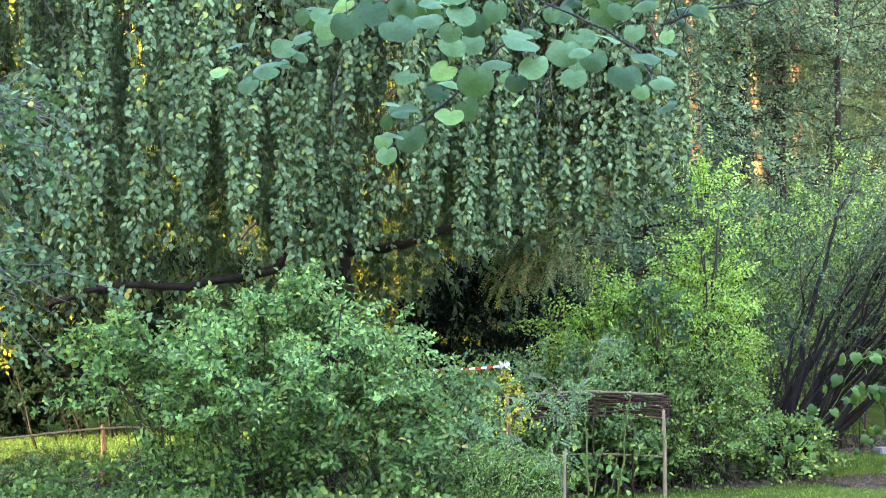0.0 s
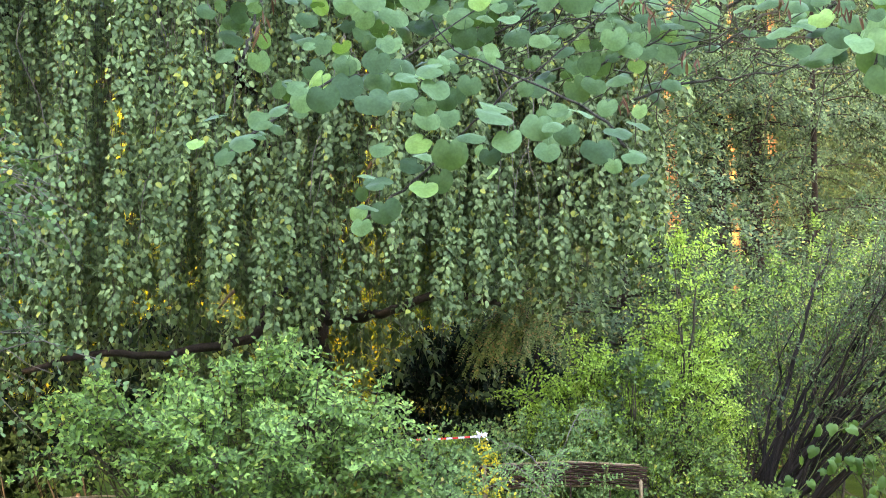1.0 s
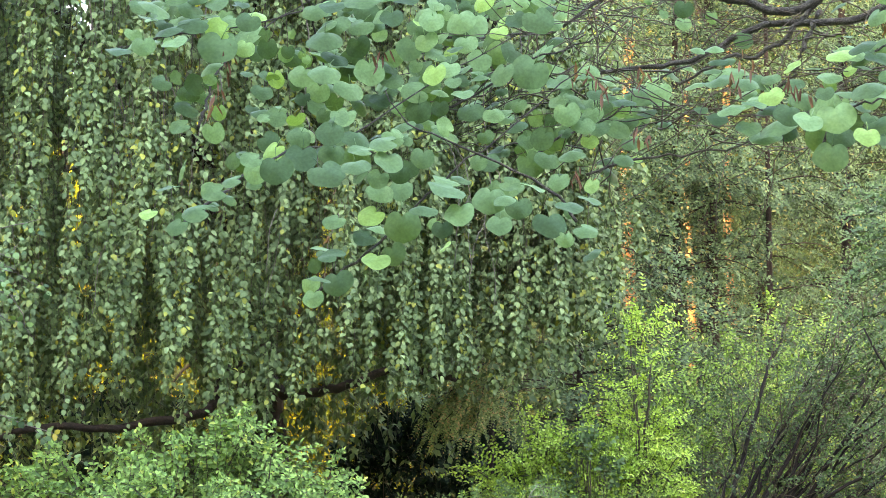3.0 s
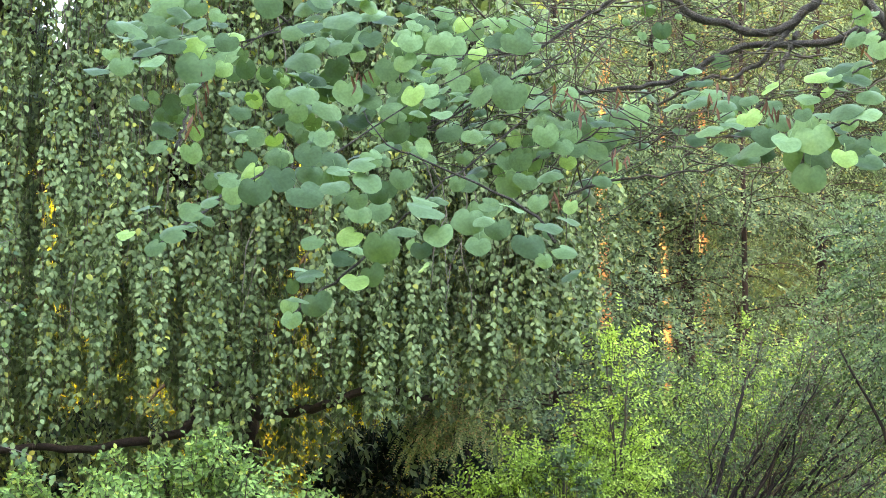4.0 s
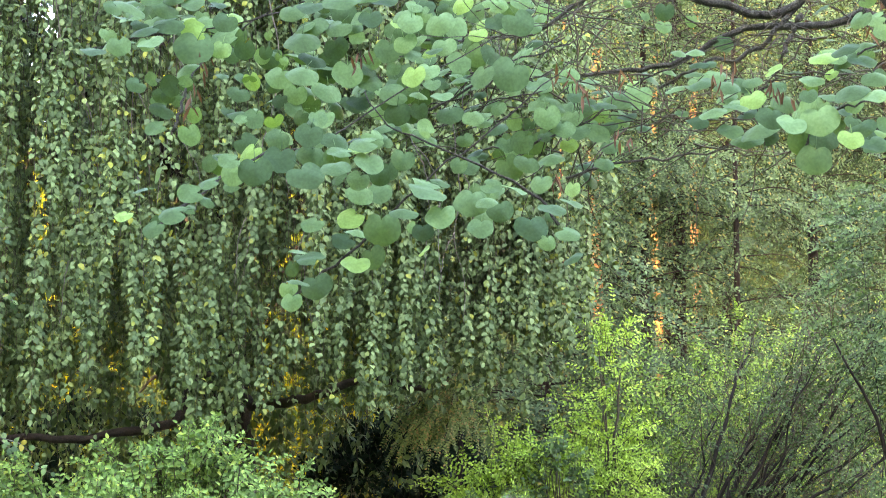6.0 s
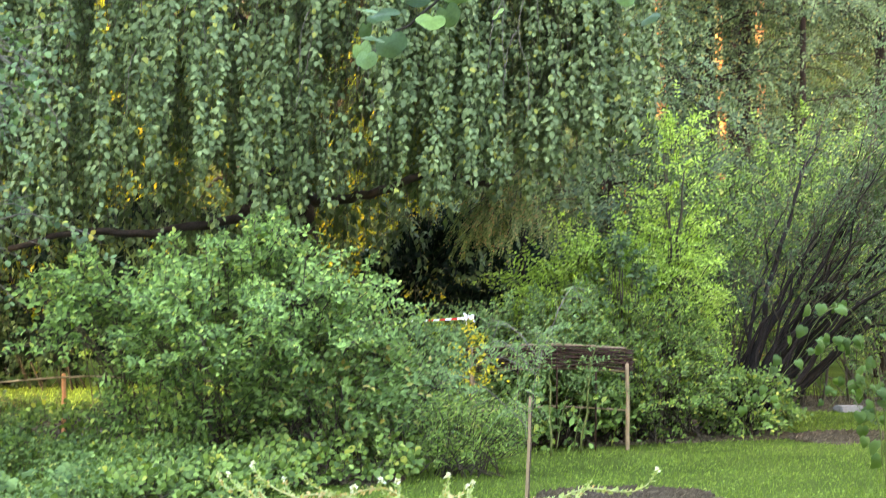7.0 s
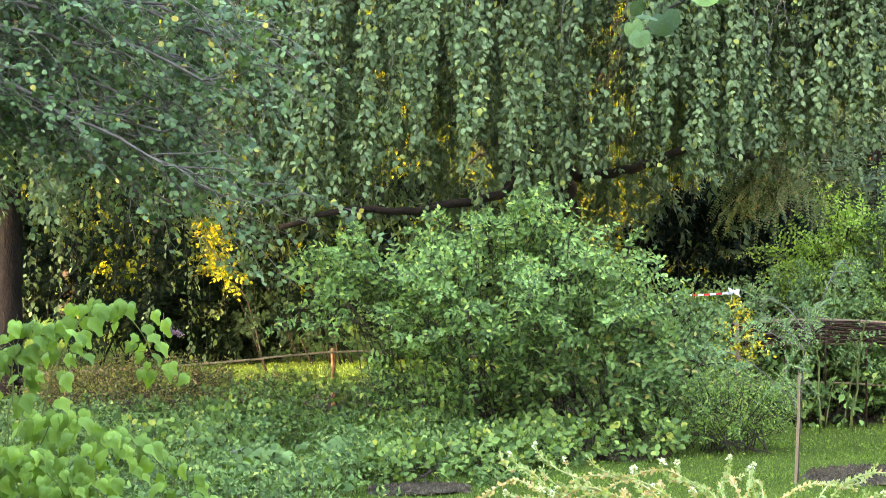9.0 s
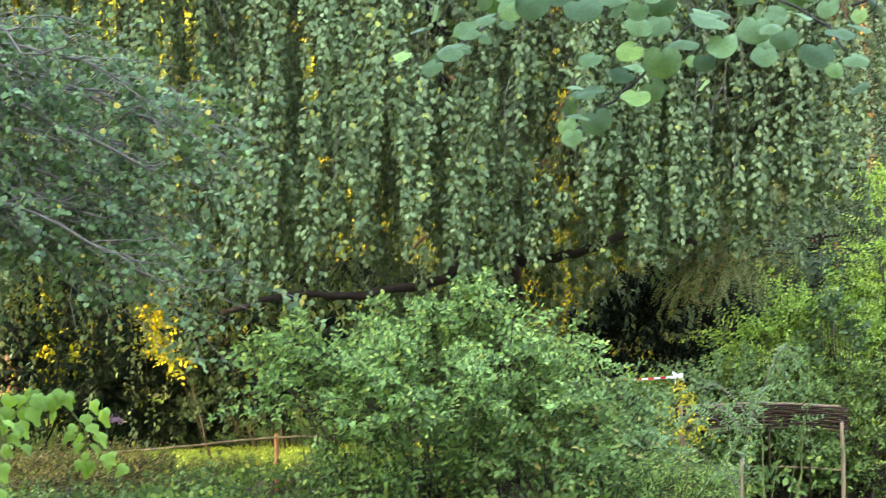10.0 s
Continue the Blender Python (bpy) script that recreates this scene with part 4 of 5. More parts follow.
conifer((7.7, 19.2, 0), 11, 1.8, 120, 6)
conifer((8.6, 21.5, 0), 15, 2.3, 140, 1)
conifer((11.0, 22.4, 0), 17, 2.4, 150, 2)
conifer((9.9, 21.2, 0), 14, 2.1, 130, 8)
conifer((13.4, 22.8, 0), 16, 2.5, 150, 3)
conifer((10.9, 20.5, 0), 12, 1.9, 110, 12)
conifer((8.0, 24.2, 0), 16, 2.2, 60, 4)
conifer((13.8, 26.3, 0), 17, 2.4, 70, 7)
conifer((17.2, 26.0, 0), 17, 2.6, 60, 11)
conifer((12.3, 25.4, 0), 16, 2.2, 70, 9)
conifer((15.5, 24.0, 0), 16, 2.6, 110, 5)


def pine(x, y, height, r):
    """A tall bare pine trunk that stands in the evening sun, with its crown high up."""
    base = np.array([x, y, 0.0])
    ob = thing("pine", base, "tall pine in evening sun, its orange light also painted into the flaking bark", "tree", "pines beyond the garden")
    piece("trunk", sweep(smooth_path([base - [0, 0, .1], base + [.05, 0, 3], base + [-.04, 0, 7], base + [.1, 0, height]], 14, .01)[None], r, .5, 12), M_SUNLIT_PINEBARK, ob, "flaking bark with orange evening light painted in")
    d = unit(rng.normal(0, 1, (260, 3)))
    leaves, _ = sprays(base + [0, 0, height + .4] + d * [1.6, 1.6, 1.2] * (.4 + .6 * rng.random((260, 1))), d, .4, 4, .16, DIAMOND, .2, .5)
    piece("foliage", leaves, M_SPRUCE, ob, kind="stuff")


for x, y, h, r in ((13.6, 28.6, 10, .10), (14.4, 28.6, 11, .11), (11.0, 27.6, 10, .10), (12.5, 28.8, 10, .16), (11.7, 28.4, 11, .08)):
    pine(x, y, h, r)


def far_tree(base, height, seed):
    """A sunlit tree behind the beech, a trunk with limbs and a leafy, broken crown."""
    r2 = np.random.default_rng(seed)
    base = np.array(base, float)
    ob = thing("far_tree", base, "leafy tree in golden evening sun beyond the garden", "tree", "trees beyond the garden")
    piece("trunk", sweep(smooth_path([base - [0, 0, .1], base + [.1, 0, 2], base + [0, .1, height * .75]], 10, .02)[None], .20, .3, 10), M_BARK, ob)
    n = 900
    d = unit(r2.normal(0, 1, (n, 3)))
    at = base + [0, 0, height * .55] + d * np.array([2.1, 2.1, height * .46]) * (.5 + .5 * r2.random((n, 1)) ** .6)
    keep = np.array([noise.noise(Vector(p * .9)) for p in at]) > -.18
    at, d = at[keep], d[keep]
    leaves, _ = sprays(at, d + [0, 0, .2], .5, 4, .13, DIAMOND, .3, .5)
    limbs = np.array([smooth_path([base + [0, 0, height * .3], (base + p) / 2 + [0, 0, height * .2], p], 8) for p in at[:26]])
    piece("branchwork", sweep(limbs, .05, .2, 5), M_BARK, ob, kind="stuff")
    piece("foliage", leaves, M_WOODS, ob, kind="stuff")


for i, (x, y, h) in enumerate(((-3.6, 25, 8), (-.6, 24.5, 7), (1.2, 26, 7), (4.4, 25, 8), (5.5, 26.5, 9), (2.0, 29.5, 8), (-2.2, 30, 10))):
    far_tree((x, y, 0), h, 40 + i)


def trunk_left():
    base = np.array([-1.66, 15.5, 0.0])
    ob = thing("tree", base, "bare dark brown tree trunk at the lawn's far edge", "tree")
    piece("trunk", sweep(smooth_path([base - [0, 0, .1], base + [.02, 0, 1.5], base + [-.05, 0, 3.4], base + [.05, 0, 6]], 12, .01)[None], .118, .6, 14), M_TRUNK, ob)
    crown = base + [0, 0, 6.2]
    d = unit(rng.normal(0, 1, (500, 3)))
    leaves, _ = sprays(crown + d * [1.9, 1.9, 1.4] * (.4 + .6 * rng.random((500, 1))), d, .45, 3, .14, OVAL, .3, .5)
    piece("foliage", leaves, M_WOODS, ob, kind="stuff")


trunk_left()


# ---- ground cover on the left ----
def ground_cover():
    n = 13500
    x, y = rng.uniform(-2.6, 2.6, n), rng.uniform(8.3, 15.3, n)
    keep = np.array([noise.noise(Vector((a * 1.1, b * 1.1, 3))) + .45 * noise.noise(Vector((a * 4.2, b * 2.6, 11))) for a, b in zip(x, y)]) > -.16
    front = np.clip(8.5 + 1.33 * x, 8.3, 12.0) + .16 * np.sin(x * 9)
    keep &= y > front
    keep &= ((x - 1.25) / .5) ** 2 + ((y - 14.7) / .95) ** 2 > 1
    x, y = x[keep], y[keep]
    tall = np.array([.13 + .20 * (noise.noise(Vector((a * .9, b * .9, 9))) + .5) + .16 * noise.noise(Vector((a * 2.6, b * 2.6, 2))) for a, b in zip(x, y)])
    at = np.stack([x, y, ground_height(x, y) + np.clip(tall, .05, .4) * np.clip((y - front[keep]) / .5, .15, 1) * rng.uniform(.08, 1, len(x))], -1)
    head = np.stack([rng.normal(0, .8, len(x)), rng.normal(-.3, .8, len(x)), rng.uniform(.2, .9, len(x))], -1)
    # three kinds of leaf grow in patches: small toothed ones, round ones and a few broad ones
    kind = np.array([noise.noise(Vector((a * 1.7, b * 1.7, 21))) for a, b in zip(x, y)]) + rng.normal(0, .12, len(x))
    small, broad = kind < .12, kind > .40
    rest = ~small & ~broad
    leaves_a, twigs_a = sprays(at[small], head[small], .11, 2, .036, SERRATE, .3, .45)
    leaves_b, twigs_b = sprays(at[rest], head[rest], .11, 2, .036, ROUND, .3, .5)
    leaves_c, twigs_c = sprays(at[broad][::3], head[broad][::3], .12, 1, .066, ROUND, .3, .45)
    leaves = joined(leaves_a, leaves_b, leaves_c)
    s = np.linspace(0, 1, 3)[None, :, None]
    foot = at * [1, 1, 0] + np.array([0, 0, -.02])
    stalks = (foot[:, None] * (1 - s) + at[:, None] * s)[::3]
    geo = sweep(stalks, .0018, .6, 3)
    ob = thing("ground_cover", (0, 12, 0), "low carpet of lobed green leaves over the bed", "plants", kind="stuff")
    piece("stalkwork", geo, M_TWIG, ob, kind="stuff")
    piece("foliage", leaves, M_COVER, ob, kind="stuff")


ground_cover()
for x, y, h in ((1.0, 14.5, .36), (.25, 13.2, .30), (-.35, 11.9, .30), (1.45, 12.6, .24), (1.70, 11.5, .20), (2.1, 11.75, .22), (1.35, 11.15, .20)):
    bush("bramble", (x, y, 0), .34, .26, h, 170, .052, ROUND, M_HEDGE, "low clump of dark rounded leaves in the ground cover", pairs=2, length=.14, stems=3, low=.05)
bush("bramble", (2.75, 12.2, 0), .55, .3, .28, 300, .058, ROUND, M_HEDGE, "low mound of dark rounded leaves under the shrub", pairs=2, length=.15, stems=4, low=.05)
bush("tall_weed", (-.62, 15.5, 0), 1.20, .45, .44, 760, .035, SLIM, M_WEED, "dry tangle of weeds beside the rope", pairs=3, length=.25, stems=6, low=.05)
for x, y, h in ((-.7, 15.9, .36), (.25, 16.0, .30), (2.0, 15.6, .34), (-1.3, 17.4, .26), (-.1, 17.7, .20), (1.15, 17.8, .20), (2.3, 17.4, .26)):
    bush("tall_weed", (x, y, 0), .60, .25, h, 330, .034, SLIM, M_WEED if x < 0 else M_COVER, "low weeds at the edge of the sunny lawn", pairs=3, length=.2, stems=4, low=.05)
bush("wispy_plant", (3.80, 12.5, 0), .46, .38, .46, 330, .055, NEEDLE, M_MID, "wispy feathery plant with thread-like leaves", pairs=5, length=.25, stems=8, low=.05, rise=1.2)


def young_tree():
    foot = np.array([3.72, 10.78, 0.0])
    ob = thing("young_tree", foot, "slender young tree with small grey-green leaves", "tree")
    stem = smooth_path([foot - [0, 0, .05], foot + [.02, 0, .4], foot + [.06, .02, .8], foot + [.20, .03, 1.2]], 14, .004)
    piece("stem", sweep(stem[None], .009, .3, 6), M_TWIG, ob)
    at, head = [], []
    for k in range(9):
        a, p = rng.uniform(0, 6.28), stem[rng.integers(5, 14)]
        d = np.array([math.cos(a), .7 * math.sin(a), rng.uniform(.35, 1.0)])
        # each side shoot rises, arches over and hangs its feathery leaves
        far = rng.uniform(.26, .50)
        path = smooth_path([p, p + d * far * .5, p + d * far * [1, 1, .8], p + d * far * [1.35, 1.35, .62]], 10, .004)
        piece("shoot", sweep(path[None], .0042, .4, 5), M_PALETWIG, ob)
        for q in path[2:]:
            at.append(q)
            head.append(unit(d) * [1, 1, .2] + rng.normal(0, .7, 3))
    leaves, twigs = sprays(np.array(at), np.array(head), .19, 8, .026, SLIM, .3, .25)
    piece("twigwork", twigs, M_PALETWIG, ob, kind="stuff")
    piece("foliage", leaves, M_GREY, ob, kind="stuff")


young_tree()


# ---- hurdle, stakes, rope, tape ----
def post(name, x, y, z, r, material, parent, lean=(0, 0)):
    """A round stake, a little crooked, with a chamfered head."""
    path = smooth_path([(x - lean[0], y - lean[1], -.12), (x - lean[0] * .4 + .004, y, z * .5), (x, y, z - .012)], 9, .0015)
    cap = np.stack([path[-1], path[-1] + [0, 0, .012]])
    return piece(name, joined(sweep(path[None], r, .92, 10), sweep(cap[None], r * .9, .6, 10)), material, parent)


def hurdle():
    b = np.array([5.80, 14.12, 0])
    a = np.array([4.47, 14.40, 0])
    ob = thing("wattle_hurdle", (a + b) / 2, "low wattle hurdle with a woven band between two posts", "fence")
    post("post", a[0], a[1], .87, .026, M_POST, ob, (-.05, 0))
    post("post", b[0], b[1], .73, .018, M_POST, ob, (-.01, 0))
    za, zb = .83, .86
    along = b - a
    across = unit(np.array([-along[1], along[0], 0]))
    for i in range(11):
        z = .685 + i * .0172
        s = np.linspace(-.03, 1.04, 26)
        path = a + along * s[:, None] + across * (.022 * np.sin(s * 22 + (i % 2) * np.pi))[:, None]
        path[:, 2] = z - .02 + .03 * np.sin(s * 3.1) + rng.normal(0, .003, 26)
        piece("rod", sweep(path[None], .0095 + .002 * rng.random(), .7, 6), M_WATTLE, ob)
    for z, r in ((.875, .012), (.675, .012), (.34, .010)):
        s = np.linspace(-.02, 1.0, 14)
        path = a + along * s[:, None] + across * .03
        path[:, 2] = z - .03 + .035 * np.sin(s * 3.0) + rng.normal(0, .003, 14)
        piece("rail", sweep(path[None], r, .8, 7), M_POST, ob)
    for s in (.3, .55, .8):
        p = a + along * s
        piece("upright", sweep(np.array([[p + [0, 0, -.08], p + [.003, 0, .45], p + [0, 0, .86]]]), .009, .8, 6), M_WATTLE, ob)


hurdle()


def single_stake(name, x, y, z, r, material, label, lean=(0, 0)):
    ob = thing(name, (x, y, 0), label, "stake")
    post("post", x, y, z, r, material, ob, lean)
    return ob


single_stake("wooden_stake", 1.19, 16.2, .57, .022, M_SUNLIT_STAKE, "orange-brown square wooden stake with painted-in sunlight, holding a rope", (.0, 0))
single_stake("tree_stake", 3.70, 10.68, .70, .010, M_POST, "thin brown stake tied beside the young tree", (.03, 0))


def lilac_spike(tip):
    foot = np.array([tip[0] - .12, tip[1], 0.0])
    tip = np.array(tip)
    ob = thing("lilac_flower", foot, "drooping pale lilac flower spike on a thin stem", "flower")
    path = smooth_path([foot - [0, 0, .04], foot * .5 + tip * .5 + [-.02, 0, .2], tip - [.10, 0, .0], tip], 18, .003)
    piece("stem", sweep(path[None], .003, .5, 5), M_VINESHOOT, ob)
    at = np.repeat(path[12:], 26, 0) + rng.normal(0, .012, (156, 3))
    piece("blossom", scatter(ROUND, at, rng.normal(0, 1, (156, 3)), rng.normal(0, 1, (156, 3)), .015), M_LILAC, ob, kind="stuff")


lilac_spike((-.18, 12.4, .90))
rope = new("rope", mesh_of("rope", *sweep(smooth_path([(-4.0, 16.5, .33), (-2.2, 16.45, .33), (-.2, 16.3, .42), (1.19, 16.17, .535), (1.9, 16.3, .51), (3.2, 16.4, .43)], 40, .002)[None], .010, 1.0, 6), M_ROPE))
tagged(rope, "pale hemp rope strung from a wooden stake", "rope")


def barrier_tape():
    ob = thing("barrier_tape", (4.1, 14.5, 1.09), "red and white striped barrier tape strung between shrubs", "tape")
    pts = smooth_path([(3.60, 14.6, 1.07), (3.92, 14.54, 1.078), (4.19, 14.46, 1.09), (4.45, 14.38, 1.11)], 17)
    for i in range(16):
        p, q = pts[i], pts[i + 1]
        v = [p + [0, 0, -.008], q + [0, 0, -.008], q + [0, .003, .008], p + [0, .003, .008]]
        back = [x + np.array([0, .0015, 0]) for x in v]
        tris = [(0, 1, 2), (0, 2, 3), (4, 6, 5), (4, 7, 6), (0, 4, 5), (0, 5, 1), (3, 2, 6), (3, 6, 7)]
        piece("stripe", (np.array(v + back), np.array(tris)), M_RED if i % 2 else M_WHITE, ob, smooth=False)
    knot = leaf_shape(.7)
    w = np.array([4.45, 14.37, 1.11]) + rng.normal(0, .016, (14, 3))
    piece("knot", scatter(knot, w, rng.normal(0, 1, (14, 3)), rng.normal(0, 1, (14, 3)), .05), M_WHITE, ob, "crumpled white knot of tape")


barrier_tape()


def plant_label(x, y, z, w, h, tall):
    ob = thing("plant_label", (x, y, 0), "small white plastic plant label on a thin stick", "label")
    piece("stick", sweep(np.array([[(x, y, -.05), (x, y + .003, z * .5), (x, y, z)]]), .004, .9, 6), M_POST, ob)
    bm = bmesh.new()
    bmesh.ops.create_cube(bm, size=1)
    for v in bm.verts:
        v.co = Vector((v.co.x * w, v.co.y * .004 - .004, v.co.z * h)) @ Matrix.Rotation(radians(12), 3, "Y") + Vector((x, y - .004, z))
    bmesh.ops.bevel(bm, geom=bm.edges, offset=.0008, segments=1, affect="EDGES")
    bm.verts.index_update()
    bmesh.ops.triangulate(bm, faces=bm.faces)
    piece("card", (np.array([v.co for v in bm.verts]), np.array([[v.index for v in f.verts] for f in bm.faces])), M_WHITE, ob, smooth=False)
    bm.free()


plant_label(.70, 8.54, .22, .065, .05, .2)
plant_label(1.77, 12.35, .16, .035, .05, .2)
for x, y, w, d in ((1.55, 16.0, .62, .36), (1.85, 15.3, .5, .25), (.95, 14.6, .35, .16), (1.15, 12.9, .4, .14), (.35, 12.75, .35, .12)):
    block("stone_slab", x - w / 2, x + w / 2, y - d / 2, y + d / 2, -.03, .05, M_STONE, "flat grey stepping stone half hidden by ground cover", "stone", "")
block("kerb_stone", 9.55, 9.85, 17.1, 17.3, -.02, .07, M_STONE, "pale grey cut kerb stone at the lawn's edge", "stone", "")


# ---- large-leaved vines: each leaf a part ----
def leaf_object(mesh, parent, at, along, normal, size, name="leaf"):
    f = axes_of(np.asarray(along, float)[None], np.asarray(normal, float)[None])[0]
    ob = new(name, mesh)
    ob.parent = parent
    m = Matrix(f.tolist()).to_4x4()
    ob.matrix_basis = Matrix.Translation(Vector(at) - Vector(base_of(parent))) @ m @ Matrix.Diagonal((size, size, size, 1))
    return ob


M_VINE_DARK = leaf_material("climber_leaf", (0.060, 0.128, 0.030), (0.105, 0.205, 0.048), None, 0.0, 0.5, 0.3, True, 4.0)
CLIMBER_LEAVES = [mesh_of("climber_leaf", *broad_leaf(1.0, .5, .42, .20, .08, 30, .018, 50 + s, .12), M_VINE_DARK) for s in range(4)]
VINE_LEAVES = [mesh_of("vine_leaf", *broad_leaf(1.0, .46, .72, .16, .08, 36, .03, s, .10, .12), M_VINE) for s in range(4)]
REDBUD_LEAVES = [mesh_of("redbud_leaf", *heart_leaf(20 + s, (1.02, 1.10, .98, 1.05, 1.13)[s], (.10, .26, .04, .18, .34)[s], (.05, -.06, .08, .0, -.10)[s]), M_REDBUD) for s in range(5)]


def vine(base, shoots, count, label, size=(.056, .098), kinds=VINE_LEAVES):
    """A climber of long arching shoots with broad pointed leaves held on both sides."""
    ob = thing("vine", base, label, "vine")
    for pts in shoots:
        path = smooth_path(pts, 24, .006)
        shoot = piece("shoot", sweep(path[None], .0045, .4, 5), M_VINESHOOT, ob)
        each = int(count / len(shoots))
        for i in range(each):
            u = .12 + .88 * (i + rng.random() * .6) / each
            p = path[min(int(u * 23), 23)]
            side = (-1 if i % 2 else 1) * np.array([.8, rng.normal(-.3, .4), 0])
            stalk = unit(side + [0, -.2, .15]) * rng.uniform(.03, .13)
            along = side * .5 + np.array([rng.normal(0, .3), -.35, -.75])
            normal = np.array([rng.normal(0, .5), -.65, .7]) + rng.normal(0, .35, 3)
            leaf_object(kinds[i % 4], shoot, p + stalk, along, normal, rng.uniform(*size) * (1.1 - .45 * u))


def mallow(x, y, spread, tall, count):
    """A clump of large lobed leaves, each held out on its own stalk."""
    ob = thing("mallow", (x, y, 0), "clump of large lobed pale green leaves in the ground cover", "plant")
    for i in range(count):
        a, r = rng.uniform(0, 6.28), spread * rng.random() ** .6
        top = np.array([x + math.cos(a) * r, y + math.sin(a) * r * .7, tall * rng.uniform(.45, 1)])
        stem = piece("leaf_stalk", sweep(smooth_path([(x + rng.normal(0, .05), y + rng.normal(0, .05), -.02), (x + math.cos(a) * r * .5, y + math.sin(a) * r * .4, top[2] * .7), top], 7)[None], .0032, .7, 5), M_VINESHOOT, ob)
        leaf_object(LOBED_LEAVES[i % 3], stem, top, (math.cos(a) * .6, -.5 + rng.normal(0, .3), -.35), (rng.normal(0, .3), -.5, .8), rng.uniform(.075, .115))


M_LOBED = leaf_material("lobed_leaf", (0.120, 0.225, 0.072), (0.215, 0.370, 0.120), None, 0.0, 0.6, 0.25, True, 4.0)
LOBED_LEAVES = [mesh_of("lobed_leaf", *broad_leaf(1.05, .45, .22, .16, .12, 40, .03, 70 + s, .10, .30), M_LOBED) for s in range(3)]
mallow(.45, 10.85, .32, .30, 20)
mallow(.95, 11.3, .25, .26, 14)
vine((-1.0, 8.6, 0), [[(-.9, 8.7, 0), (-.8, 8.6, .7), (-.62, 8.55, 1.15), (-.42, 8.5, 1.2), (-.28, 8.5, 1.0), (-.22, 8.5, .82)],
                      [(-1.0, 8.7, 0), (-.95, 8.5, .6), (-.9, 8.45, 1.0), (-.75, 8.4, 1.12), (-.6, 8.4, .95)],
                      [(-1.2, 8.8, 0), (-1.15, 8.6, .6), (-1.1, 8.6, .9), (-.95, 8.5, 1.02), (-.85, 8.4, .85)],
                      [(-.8, 8.6, 0), (-.7, 8.5, .4), (-.5, 8.4, .62), (-.3, 8.3, .55), (-.12, 8.3, .36), (0, 8.2, .25)],
                      [(-1.0, 8.6, 0), (-.85, 8.4, .45), (-.7, 8.3, .7), (-.5, 8.2, .6), (-.35, 8.2, .4)],
                      [(-1.1, 8.5, 0), (-1.0, 8.3, .4), (-.85, 8.2, .55), (-.7, 8.1, .45), (-.55, 8.1, .3)],
                      [(-.9, 8.5, 0), (-.8, 8.4, .3), (-.6, 8.2, .42), (-.4, 8.1, .3), (-.3, 8.1, .2)]], 364,
     "rambling vine with broad fresh green pointed leaves")
vine((6.2, 10.6, 0), [[(6.3, 10.7, 0), (6.2, 10.6, .7), (5.95, 10.55, 1.25), (5.72, 10.6, 1.2), (5.6, 10.65, .95), (5.45, 10.75, .7), (5.33, 10.8, .5)],
                      [(6.3, 10.7, 0), (6.15, 10.6, .6), (6.0, 10.6, 1.0), (5.85, 10.6, 1.05), (5.75, 10.6, .95)],
                      [(6.4, 10.8, 0), (6.25, 10.7, .4), (6.1, 10.6, .7), (5.95, 10.6, .75), (5.8, 10.6, .6)]], 80,
     "climbing shoot with broad pale green leaves", (.065, .105), CLIMBER_LEAVES)


# ---- the redbud over the path ----
redbud = thing("redbud_tree", (4.4, 4.0, 0), "redbud tree reaching over with broad heart-shaped leaves", "tree")
piece("trunk", sweep(smooth_path([(4.4, 4.0, -.1), (4.36, 4.0, .9), (4.2, 4.0, 1.9), (3.8, 3.98, 2.45), (3.3, 3.9, 2.6)], 16, .006)[None], .12, .45, 12), M_REDBARK, redbud)
for r, pts in ((.020, [(3.3, 3.9, 2.6), (2.9, 3.86, 2.62), (2.6, 3.87, 2.70), (2.52, 3.92, 2.81), (2.43, 3.97, 2.93), (2.2, 4.1, 3.2), (1.7, 4.3, 3.5)]),
               (.016, [(2.62, 3.9, 2.95), (2.41, 3.99, 2.92), (2.36, 4.02, 2.87), (2.26, 4.07, 2.79), (2.10, 4.16, 2.84), (2.02, 4.2, 2.90), (1.90, 4.3, 2.98), (1.5, 4.5, 3.1)]),
               (.013, [(2.6, 3.87, 2.71), (2.48, 3.94, 2.78), (2.37, 4.01, 2.76), (2.17, 4.12, 2.75), (2.03, 4.19, 2.67), (1.92, 4.24, 2.66), (1.75, 4.32, 2.63)]),
               (.011, [(2.2, 4.1, 3.1), (2.05, 4.2, 2.99), (1.94, 4.24, 2.93), (1.83, 4.29, 2.87), (1.70, 4.34, 2.77)]),
               (.009, [(2.36, 4.02, 2.87), (2.28, 4.05, 2.78), (2.2, 4.08, 2.69), (2.09, 4.12, 2.66), (1.98, 4.2, 2.60)]),
               (.008, [(2.3, 4.0, 2.78), (2.24, 4.0, 2.66), (2.2, 4.0, 2.58), (2.1, 4.05, 2.52)])):
    piece("branch", sweep(smooth_path(pts, 26, .004)[None], r, .4, 9), M_REDBARK, redbud)

